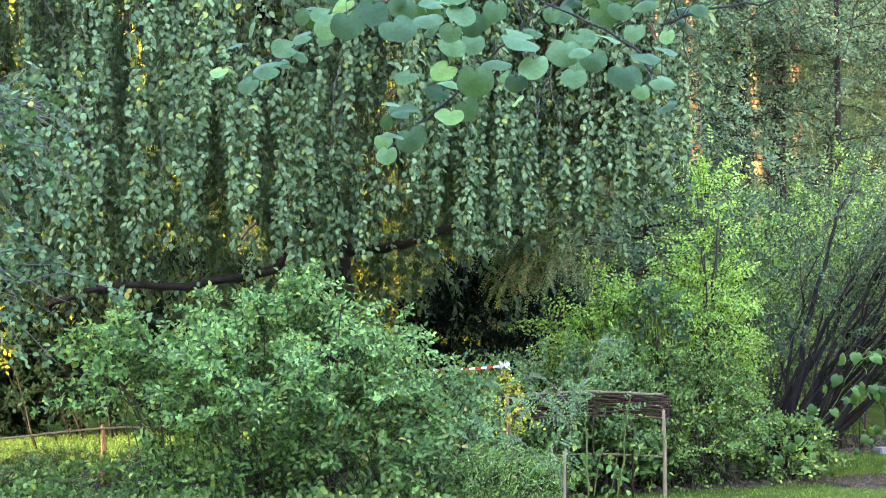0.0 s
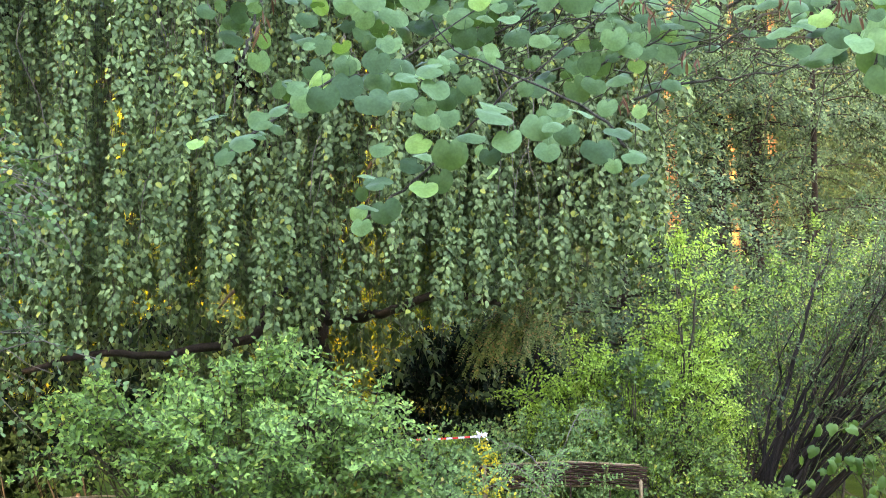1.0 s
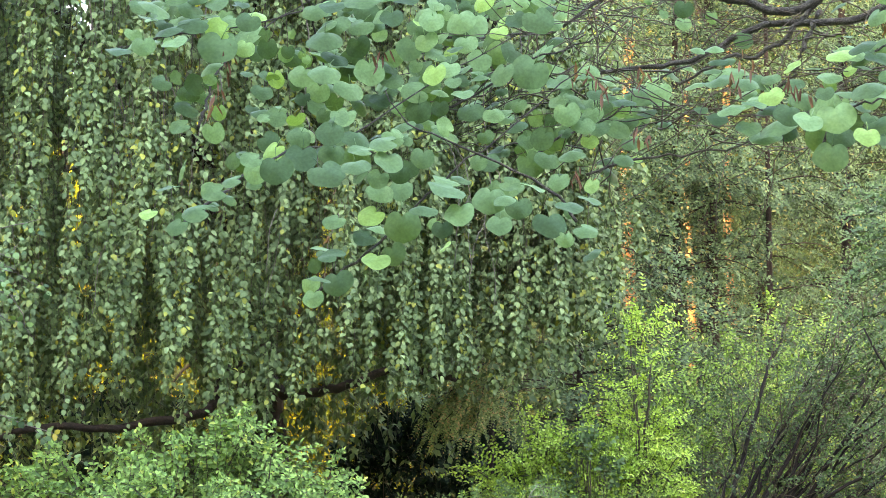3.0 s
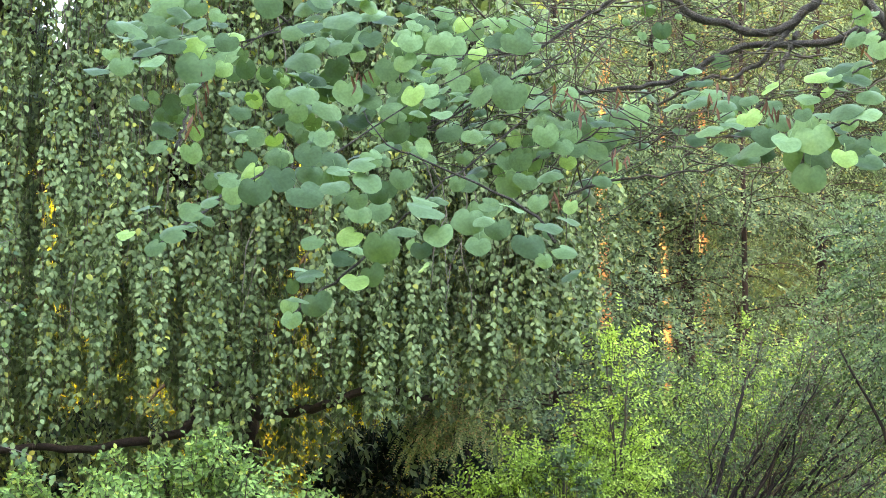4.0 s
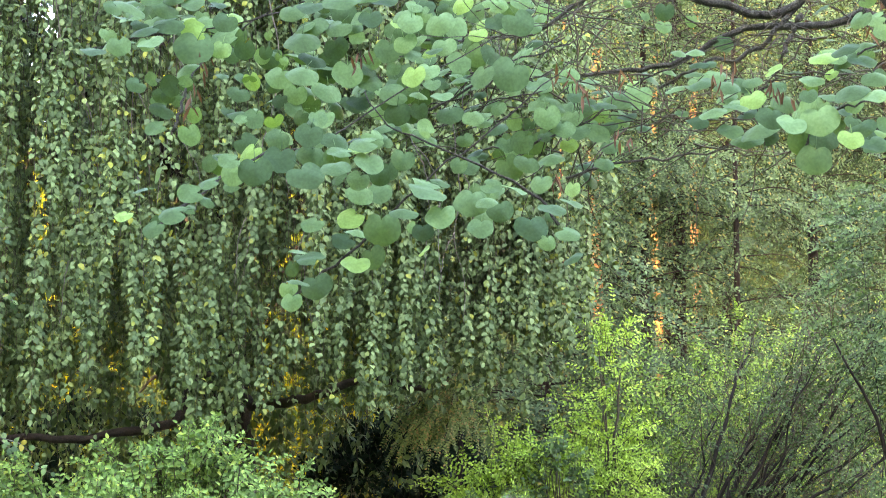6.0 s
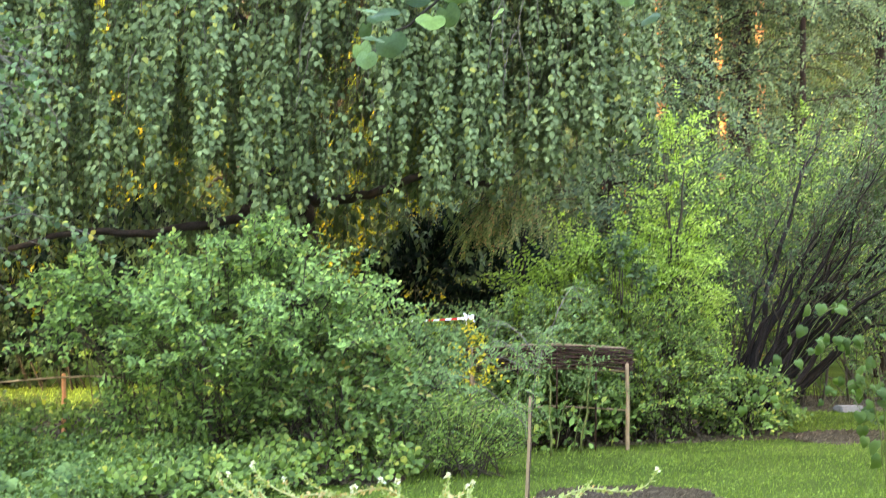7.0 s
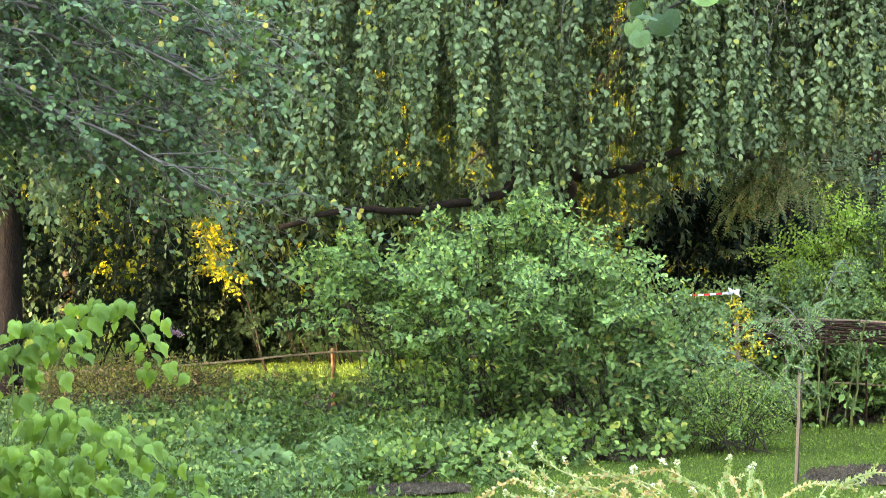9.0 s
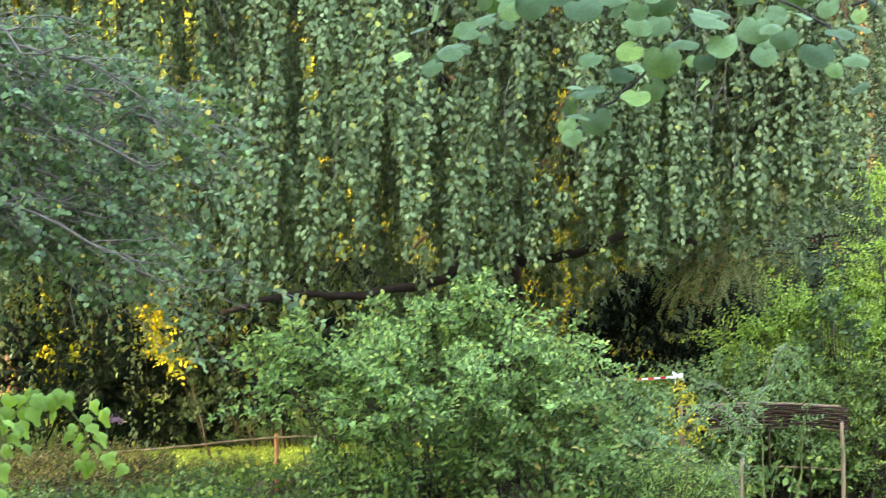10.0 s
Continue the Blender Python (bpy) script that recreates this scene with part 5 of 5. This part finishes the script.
TWIGS = {
    "A": [(0.93, 3.97, 1.98), (1.03, 3.95, 2.06), (1.14, 3.92, 2.17), (1.26, 3.88, 2.29), (1.41, 3.83, 2.41), (1.55, 3.77, 2.55)],
    "B": [(1.48, 3.69, 2.14), (1.42, 3.72, 2.22), (1.33, 3.75, 2.27), (1.20, 3.79, 2.33), (1.11, 3.82, 2.37), (1.06, 3.84, 2.45)],
    "C": [(0.60, 3.89, 2.12), (0.75, 3.94, 2.25), (0.87, 4.00, 2.32), (1.02, 4.05, 2.37), (1.23, 4.08, 2.52), (1.47, 4.09, 2.67)],
    "D": [(0.49, 4.25, 2.60), (0.66, 4.33, 2.67), (0.83, 4.40, 2.72), (1.03, 4.46, 2.80), (1.23, 4.52, 2.94)],
    "E": [(0.70, 4.32, 2.42), (0.74, 4.42, 2.52), (0.80, 4.51, 2.65), (0.93, 4.59, 2.77), (1.13, 4.64, 2.92)],
    "F": [(0.94, 4.33, 2.82), (1.01, 4.40, 2.78), (1.04, 4.48, 2.73), (1.11, 4.55, 2.62), (1.25, 4.60, 2.69), (1.46, 4.62, 2.76)],
    "G": [(1.28, 4.40, 2.70), (1.44, 4.44, 2.74), (1.60, 4.47, 2.77), (1.76, 4.50, 2.81), (1.94, 4.51, 2.94), (2.08, 4.54, 3.03)],
    "H": [(1.27, 4.19, 2.47), (1.38, 4.16, 2.52), (1.51, 4.11, 2.61), (1.65, 4.06, 2.66), (1.78, 4.00, 2.75)],
    "I": [(1.61, 4.34, 2.40), (1.69, 4.31, 2.46), (1.80, 4.27, 2.51), (1.92, 4.21, 2.61), (2.08, 4.14, 2.69), (2.20, 4.08, 2.74)],
    "J": [(1.69, 4.15, 2.33), (1.81, 4.10, 2.37), (1.93, 4.04, 2.38), (2.07, 3.97, 2.41), (2.21, 3.90, 2.48), (2.33, 3.82, 2.61)],
    "K": [(2.11, 3.67, 2.33), (2.13, 3.65, 2.42), (2.20, 3.61, 2.45), (2.28, 3.56, 2.49), (2.37, 3.50, 2.58)],
    "L": [(2.21, 3.78, 2.61), (2.28, 3.74, 2.61), (2.37, 3.69, 2.65), (2.47, 3.62, 2.72)],
}


def spray(key, leaves):
    """A redbud twig and its leaves: place, width, the way the tip points (90 hangs down) and how open the blade shows."""
    stem = piece("twig", sweep(smooth_path(TWIGS[key], 22, .003)[None], .0042, .35, 6), M_REDBARK, redbud)
    for n, (x, y, z, width, tip, open_by) in enumerate(leaves):
        away = unit(np.array([x, y, z - 1.6]))
        right = unit(np.cross(away, [0, 0, 1.0]))
        up = np.cross(right, away)
        a = radians(tip)
        along = right * math.cos(a) - up * math.sin(a)
        # a blade seen edge-on lies flat; one seen open hangs
        squeeze = math.acos(min(1.0, open_by / 103))
        facing = unit(-away * math.cos(squeeze) + up * math.sin(squeeze) + rng.normal(0, .20, 3))
        lying = along - away * (along @ facing) / (away @ facing)
        leaf_object(REDBUD_LEAVES[n % 5], stem, (x, y, z), lying, facing, width * .90)
        for _ in range(4 if key in "FGHI" else 3 if key in "DEJ" else 2 if key in "CKL" else 1):
            behind = away * rng.uniform(.10, .45) + right * rng.normal(.01, .048) + up * rng.normal(.03, .035)
            leaf_object(REDBUD_LEAVES[(n + 2) % 5], stem, np.array([x, y, z]) + behind, lying + rng.normal(0, .45, 3), facing + up * .08 + rng.normal(0, .24, 3), width * rng.uniform(.58, .86))


PODS = [mesh_of("seed_pod", *leaf_shape(w, .5, .05, .05), M_POD) for w in (.15, .2)]
spray("A", [
    (0.884, 3.796, 1.952, 0.053, 100, 90), (0.954, 3.855, 1.998, 0.075, 80, 85), (1.029, 3.792, 2.042, 0.077, 110, 75),
    (1.082, 3.835, 2.065, 0.062, 70, 95), (1.102, 3.835, 2.132, 0.086, 90, 92), (0.913, 3.747, 2.046, 0.068, 195, 38),
    (0.883, 3.741, 1.994, 0.056, 160, 32), (1.030, 3.908, 2.108, 0.061, 160, 60), (1.008, 3.770, 2.143, 0.064, 140, 75),
    (1.028, 3.758, 2.200, 0.064, 120, 80), (1.122, 3.922, 2.228, 0.066, 100, 80),
])
spray("B", [
    (1.159, 3.674, 2.197, 0.096, 170, 60), (1.134, 3.774, 2.166, 0.069, 160, 42), (1.188, 3.667, 2.141, 0.078, 100, 75),
    (1.163, 3.716, 2.113, 0.053, 90, 90), (1.226, 3.571, 2.165, 0.076, 100, 85), (1.285, 3.674, 2.122, 0.066, 100, 80),
    (1.346, 3.712, 2.171, 0.064, 90, 60), (1.347, 3.623, 2.204, 0.066, 30, 60), (1.402, 3.658, 2.128, 0.084, 80, 80),
    (1.429, 3.630, 2.090, 0.041, 90, 95), (1.384, 3.491, 2.144, 0.069, 50, 60), (1.481, 3.631, 2.115, 0.059, 30, 50),
    (1.305, 3.656, 2.213, 0.053, 20, 60), (1.382, 3.553, 2.209, 0.052, 100, 90), (1.248, 3.533, 2.161, 0.049, 60, 60),
])
spray("C", [
    (0.582, 3.855, 2.108, 0.053, 130, 60), (0.607, 3.756, 2.134, 0.069, 170, 50), (0.654, 3.808, 2.184, 0.060, 170, 80),
    (0.700, 3.839, 2.217, 0.053, 160, 60), (0.690, 3.800, 2.172, 0.040, 180, 50), (0.757, 3.838, 2.240, 0.064, 120, 90),
    (0.775, 3.705, 2.228, 0.077, 90, 90), (0.850, 3.789, 2.270, 0.084, 100, 85), (0.887, 3.692, 2.222, 0.089, 50, 60),
    (0.851, 3.822, 2.324, 0.056, 120, 90), (0.916, 3.792, 2.330, 0.071, 110, 70), (0.928, 3.596, 2.228, 0.068, 80, 70),
    (0.999, 3.586, 2.237, 0.075, 90, 75), (0.992, 3.608, 2.284, 0.068, 170, 50), (0.928, 3.811, 2.288, 0.064, 100, 80),
    (0.722, 3.726, 2.249, 0.052, 170, 42), (1.104, 3.678, 2.267, 0.055, 100, 90), (0.987, 3.631, 2.205, 0.056, 120, 70),
])
spray("D", [
    (0.474, 4.136, 2.566, 0.068, 150, 50), (0.529, 4.100, 2.576, 0.059, 90, 90), (0.601, 4.082, 2.584, 0.075, 60, 60),
    (0.595, 4.139, 2.628, 0.079, 160, 36), (0.648, 4.131, 2.651, 0.079, 160, 36), (0.701, 4.200, 2.687, 0.061, 160, 42),
    (0.563, 4.167, 2.691, 0.085, 165, 36), (0.622, 4.219, 2.728, 0.064, 150, 50), (0.721, 4.185, 2.606, 0.105, 120, 90),
    (0.793, 4.205, 2.613, 0.053, 110, 90), (0.835, 4.118, 2.593, 0.055, 90, 110), (0.857, 3.989, 2.559, 0.035, 90, 120),
    (0.719, 4.186, 2.714, 0.066, 110, 80), (0.653, 4.223, 2.767, 0.086, 120, 70), (0.685, 4.203, 2.751, 0.064, 60, 70),
])
spray("E", [
    (0.674, 4.224, 2.515, 0.061, 180, 80), (0.660, 4.262, 2.464, 0.065, 160, 50), (0.627, 4.145, 2.391, 0.057, 160, 60),
    (0.735, 4.278, 2.407, 0.062, 75, 100), (0.840, 4.195, 2.452, 0.061, 150, 60), (0.860, 4.120, 2.425, 0.058, 120, 90),
    (0.778, 4.083, 2.651, 0.062, 120, 80), (0.752, 4.280, 2.644, 0.071, 100, 80), (0.859, 4.293, 2.523, 0.063, 100, 80),
])
spray("F", [
    (0.889, 4.117, 2.761, 0.082, 110, 80), (1.040, 4.257, 2.706, 0.080, 70, 60), (1.010, 4.168, 2.727, 0.078, 140, 50),
    (1.070, 4.089, 2.734, 0.105, 60, 60), (0.984, 4.146, 2.639, 0.092, 100, 60), (1.051, 4.247, 2.824, 0.086, 120, 60),
    (1.185, 4.237, 2.796, 0.086, 30, 50), (1.131, 4.046, 2.678, 0.068, 90, 70), (1.030, 4.214, 2.607, 0.079, 100, 60),
    (0.971, 4.087, 2.540, 0.082, 130, 60), (1.121, 4.216, 2.577, 0.088, 90, 90), (1.050, 4.139, 2.513, 0.081, 90, 70),
    (1.005, 4.286, 2.487, 0.075, 170, 60), (1.010, 4.309, 2.536, 0.066, 100, 80), (0.942, 4.208, 2.555, 0.070, 120, 70),
    (1.109, 4.289, 2.659, 0.075, 80, 60),
])
spray("G", [
    (1.232, 4.239, 2.650, 0.075, 110, 90), (1.258, 4.173, 2.660, 0.065, 80, 80), (1.344, 4.278, 2.790, 0.067, 120, 60),
    (1.269, 4.158, 2.709, 0.071, 100, 70), (1.350, 4.174, 2.720, 0.080, 80, 70), (1.401, 4.211, 2.725, 0.090, 100, 80),
    (1.477, 4.236, 2.715, 0.053, 90, 90), (1.485, 4.118, 2.718, 0.066, 60, 80), (1.530, 4.072, 2.711, 0.088, 60, 70),
    (1.635, 4.244, 2.752, 0.053, 60, 50), (1.408, 4.185, 2.622, 0.072, 120, 60), (1.421, 4.343, 2.704, 0.068, 90, 80),
    (1.201, 4.394, 2.543, 0.074, 90, 70), (1.195, 4.267, 2.571, 0.069, 70, 60),
])
spray("H", [
    (1.409, 4.010, 2.548, 0.072, 110, 90), (1.480, 4.000, 2.559, 0.100, 120, 75), (1.557, 4.002, 2.536, 0.073, 50, 60),
    (1.210, 4.109, 2.511, 0.073, 170, 60), (1.215, 4.098, 2.459, 0.067, 100, 80), (1.273, 4.095, 2.469, 0.050, 90, 80),
    (1.372, 4.144, 2.478, 0.074, 80, 80), (1.319, 4.052, 2.500, 0.067, 100, 60), (1.279, 4.046, 2.561, 0.064, 110, 80),
    (1.410, 4.076, 2.460, 0.056, 70, 70), (1.232, 4.012, 2.536, 0.068, 100, 80), (1.164, 4.048, 2.411, 0.060, 110, 60),
    (1.320, 4.171, 2.413, 0.066, 110, 60), (1.381, 4.035, 2.329, 0.069, 60, 70), (1.449, 4.018, 2.423, 0.056, 90, 70),
])
spray("I", [
    (1.552, 4.109, 2.409, 0.066, 120, 80), (1.600, 4.195, 2.374, 0.070, 100, 60), (1.572, 4.247, 2.366, 0.080, 60, 70),
    (1.614, 4.088, 2.476, 0.074, 80, 80), (1.673, 4.218, 2.397, 0.077, 100, 70), (1.689, 4.216, 2.535, 0.062, 20, 60),
    (1.658, 4.080, 2.448, 0.060, 70, 70), (1.791, 4.172, 2.457, 0.071, 30, 50), (1.728, 4.157, 2.458, 0.065, 90, 60),
    (1.852, 4.159, 2.558, 0.077, 20, 60), (1.786, 4.102, 2.520, 0.058, 150, 50), (1.895, 4.147, 2.566, 0.074, 100, 70),
    (1.871, 4.166, 2.507, 0.062, 90, 60), (1.681, 4.061, 2.527, 0.049, 90, 50), (1.751, 4.041, 2.358, 0.052, 90, 60),
    (1.830, 4.168, 2.429, 0.053, 60, 50),
])
spray("J", [
    (1.996, 4.001, 2.470, 0.061, 130, 60), (1.951, 3.832, 2.465, 0.073, 20, 60), (2.023, 3.850, 2.481, 0.071, 30, 50),
    (2.062, 3.866, 2.406, 0.089, 100, 60), (2.056, 3.795, 2.422, 0.098, 60, 60), (2.000, 3.837, 2.419, 0.073, 100, 60),
    (1.934, 3.857, 2.541, 0.065, 30, 50), (1.921, 3.879, 2.530, 0.056, 150, 60), (1.990, 3.905, 2.569, 0.060, 20, 50),
    (1.988, 3.826, 2.531, 0.067, 90, 60), (2.101, 3.786, 2.524, 0.059, 10, 50), (1.901, 3.996, 2.753, 0.052, 100, 90),
    (1.780, 3.855, 2.694, 0.030, 90, 90), (2.074, 3.854, 2.507, 0.071, 60, 60),
])
spray("K", [
    (2.090, 3.604, 2.432, 0.073, 90, 70), (2.055, 3.506, 2.391, 0.095, 80, 80), (1.989, 3.520, 2.376, 0.082, 120, 70),
    (2.145, 3.591, 2.467, 0.085, 150, 60), (2.108, 3.455, 2.452, 0.082, 50, 60), (2.145, 3.418, 2.434, 0.071, 60, 70),
    (2.153, 3.483, 2.373, 0.069, 60, 70), (2.207, 3.523, 2.343, 0.079, 50, 55), (2.089, 3.428, 2.333, 0.065, 90, 60),
    (2.044, 3.516, 2.299, 0.082, 100, 80), (2.037, 3.524, 2.447, 0.048, 90, 90), (2.129, 3.609, 2.366, 0.071, 80, 70),
    (2.208, 3.449, 2.377, 0.072, 60, 70),
])
spray("L", [
    (2.206, 3.744, 2.602, 0.062, 170, 42), (2.169, 3.574, 2.583, 0.071, 20, 50), (2.223, 3.588, 2.556, 0.077, 40, 60),
    (2.233, 3.670, 2.553, 0.064, 100, 50), (2.320, 3.683, 2.547, 0.071, 60, 60), (2.284, 3.582, 2.636, 0.061, 90, 70),
    (2.205, 3.567, 2.654, 0.057, 120, 60),
])
for spot in ((0.72, 4.20, 2.49), (0.75, 4.19, 2.58), (1.59, 3.95, 2.56), (1.64, 3.93, 2.52), (1.73, 3.89, 2.55), (1.95, 3.79, 2.54), (1.97, 3.78, 2.58), (2.06, 3.73, 2.52), (2.27, 3.61, 2.66), (2.10, 3.70, 2.49), (1.58, 3.95, 2.30), (1.74, 3.89, 2.40), (1.12, 4.11, 2.60)):
    for k in range(6):
        leaf_object(PODS[k % 2], redbud, (spot[0] + rng.normal(0, .012), spot[1] + rng.normal(0, .02), spot[2] + rng.normal(0, .015)),
                    (rng.normal(0, .38), rng.normal(0, .4), -1), (rng.normal(0, .6), -1, rng.normal(0, .2)), rng.uniform(.028, .05), "seed_pod")
# fine bare twigs that cross behind the leaves
tangle = []
for _ in range(280):
    a = np.array([rng.uniform(1.5, 2.6), 0, rng.uniform(2.45, 2.95)])
    a[1] = 5.0 - .42 * a[0] + rng.uniform(-.15, .3)
    d = unit(np.array([rng.normal(-.6, .7), rng.normal(.2, .3), rng.normal(0, .6)]))
    tangle.append(smooth_path([a, a + d * .12 + rng.normal(0, .02, 3), a + d * rng.uniform(.2, .4) + rng.normal(0, .03, 3)], 8, .004))
piece("twigwork", sweep(np.array(tangle), rng.uniform(.0012, .0030, len(tangle)), .4, 4), M_TWIG, redbud, kind="stuff")


# ---- the white-flowered plant by the path ----
def candytuft():
    base = np.array([.76, 2.80, .03])
    ob = thing("flowering_plant", base, "sprawling plant with pale seed stalks and small white flowers", "plant")
    n, m = 310, 22
    a, reach = rng.uniform(0, 6.28, n), rng.random(n) ** .55
    dry = rng.random(n) < .58
    low = np.arange(n) >= 130
    start = np.stack([base[0] + np.cos(a) * reach * .43, base[1] + np.sin(a) * reach * .26, .985 - .10 * reach**2 + rng.normal(0, .03, n) + .005 * low], -1)
    az = np.arctan2(np.sin(a) * .8, np.cos(a)) + rng.normal(0, .75, n)
    tilt = np.radians(78 - 34 * reach + rng.normal(0, 12, n))
    long = np.where(low, rng.uniform(.14, .26, n), rng.uniform(.18, .34, n))
    s = np.linspace(0, 1, m)
    fall = np.radians(np.where(dry, rng.uniform(15, 60, n), rng.uniform(-10, 15, n)))
    lift = np.radians(np.where(dry, rng.uniform(-30, 40, n), rng.uniform(30, 85, n)))
    # dry stalks arch over and droop, green ones turn up again to their flowers
    slope = tilt[:, None] - (tilt + fall)[:, None] * np.clip(s / .7, 0, 1) ** 1.1 + lift[:, None] * np.clip((s - .68) / .32, 0, 1) ** 1.4
    slope = slope + .22 * np.sin(s * 9 + rng.uniform(0, 6, (n, 1)))
    turn = az[:, None] + .45 * np.sin(s * 5 + rng.uniform(0, 6, (n, 1)))
    step = np.stack([np.cos(slope) * np.cos(turn), np.cos(slope) * np.sin(turn), np.sin(slope)], -1) * (long / m)[:, None, None]
    arch = start[:, None] + np.cumsum(step, 1)
    foot = base + np.stack([np.cos(a) * reach * .14, np.sin(a) * reach * .12, np.full(n, -.05)], -1)
    u = np.linspace(0, 1, 8)[None, :-1, None]
    bend = foot * .4 + start * .6
    bend[:, 2] = start[:, 2] * .8
    rise = (1 - u) ** 2 * foot[:, None] + 2 * u * (1 - u) * bend[:, None] + u * u * start[:, None]
    piece("stalkwork", sweep(np.concatenate([rise, arch], 1), .0019, .5, 4), M_STALK, ob, kind="stuff")
    for name, some, mat, per in (("green_seed_fluff", ~dry, M_CANDY, 170), ("dry_seed_fluff", dry, M_STRAW, 150)):
        q = arch[some]
        w = (.02 + .98 * rng.random((len(q), per))) * (m - 1.001)
        lo = w.astype(int)
        part = (w - lo)[..., None]
        row = np.arange(len(q))[:, None]
        at = (q[row, lo] * (1 - part) + q[row, np.minimum(lo + 1, m - 1)] * part).reshape(-1, 3)
        ahead = unit(q[row, np.minimum(lo + 1, m - 1)] - q[row, lo]).reshape(-1, 3)
        out = unit(rng.normal(0, 1, at.shape))
        piece(name, scatter(OVAL, at + out * .0015, out * .9 + ahead * .9, rng.normal(0, 1, at.shape), rng.uniform(.0055, .0088, len(at))), mat, ob, kind="stuff")
    for k in np.flatnonzero(~dry)[::2]:
        c = arch[k, -1]
        r = rng.uniform(.0042, .0068)
        dirs = unit(rng.normal(0, 1, (18, 3)) + [0, 0, .8])
        piece("flower", scatter(ROUND, c + dirs * r * .35, dirs, np.array([0, 0, 1.0]) + rng.normal(0, .4, (18, 3)), r * rng.uniform(.8, 1.3, 18)), M_PETAL, ob)
    # grey-green narrow leaves below the arches
    at = rise[:, 1:5].reshape(-1, 3)
    out = unit(rng.normal(0, 1, at.shape))
    piece("foliage", scatter(SLIM, at, out + [0, 0, .3], np.array([0, 0, 1.0]) + rng.normal(0, .4, at.shape), rng.uniform(.03, .06, len(at))), M_GREY, ob, kind="stuff")


candytuft()
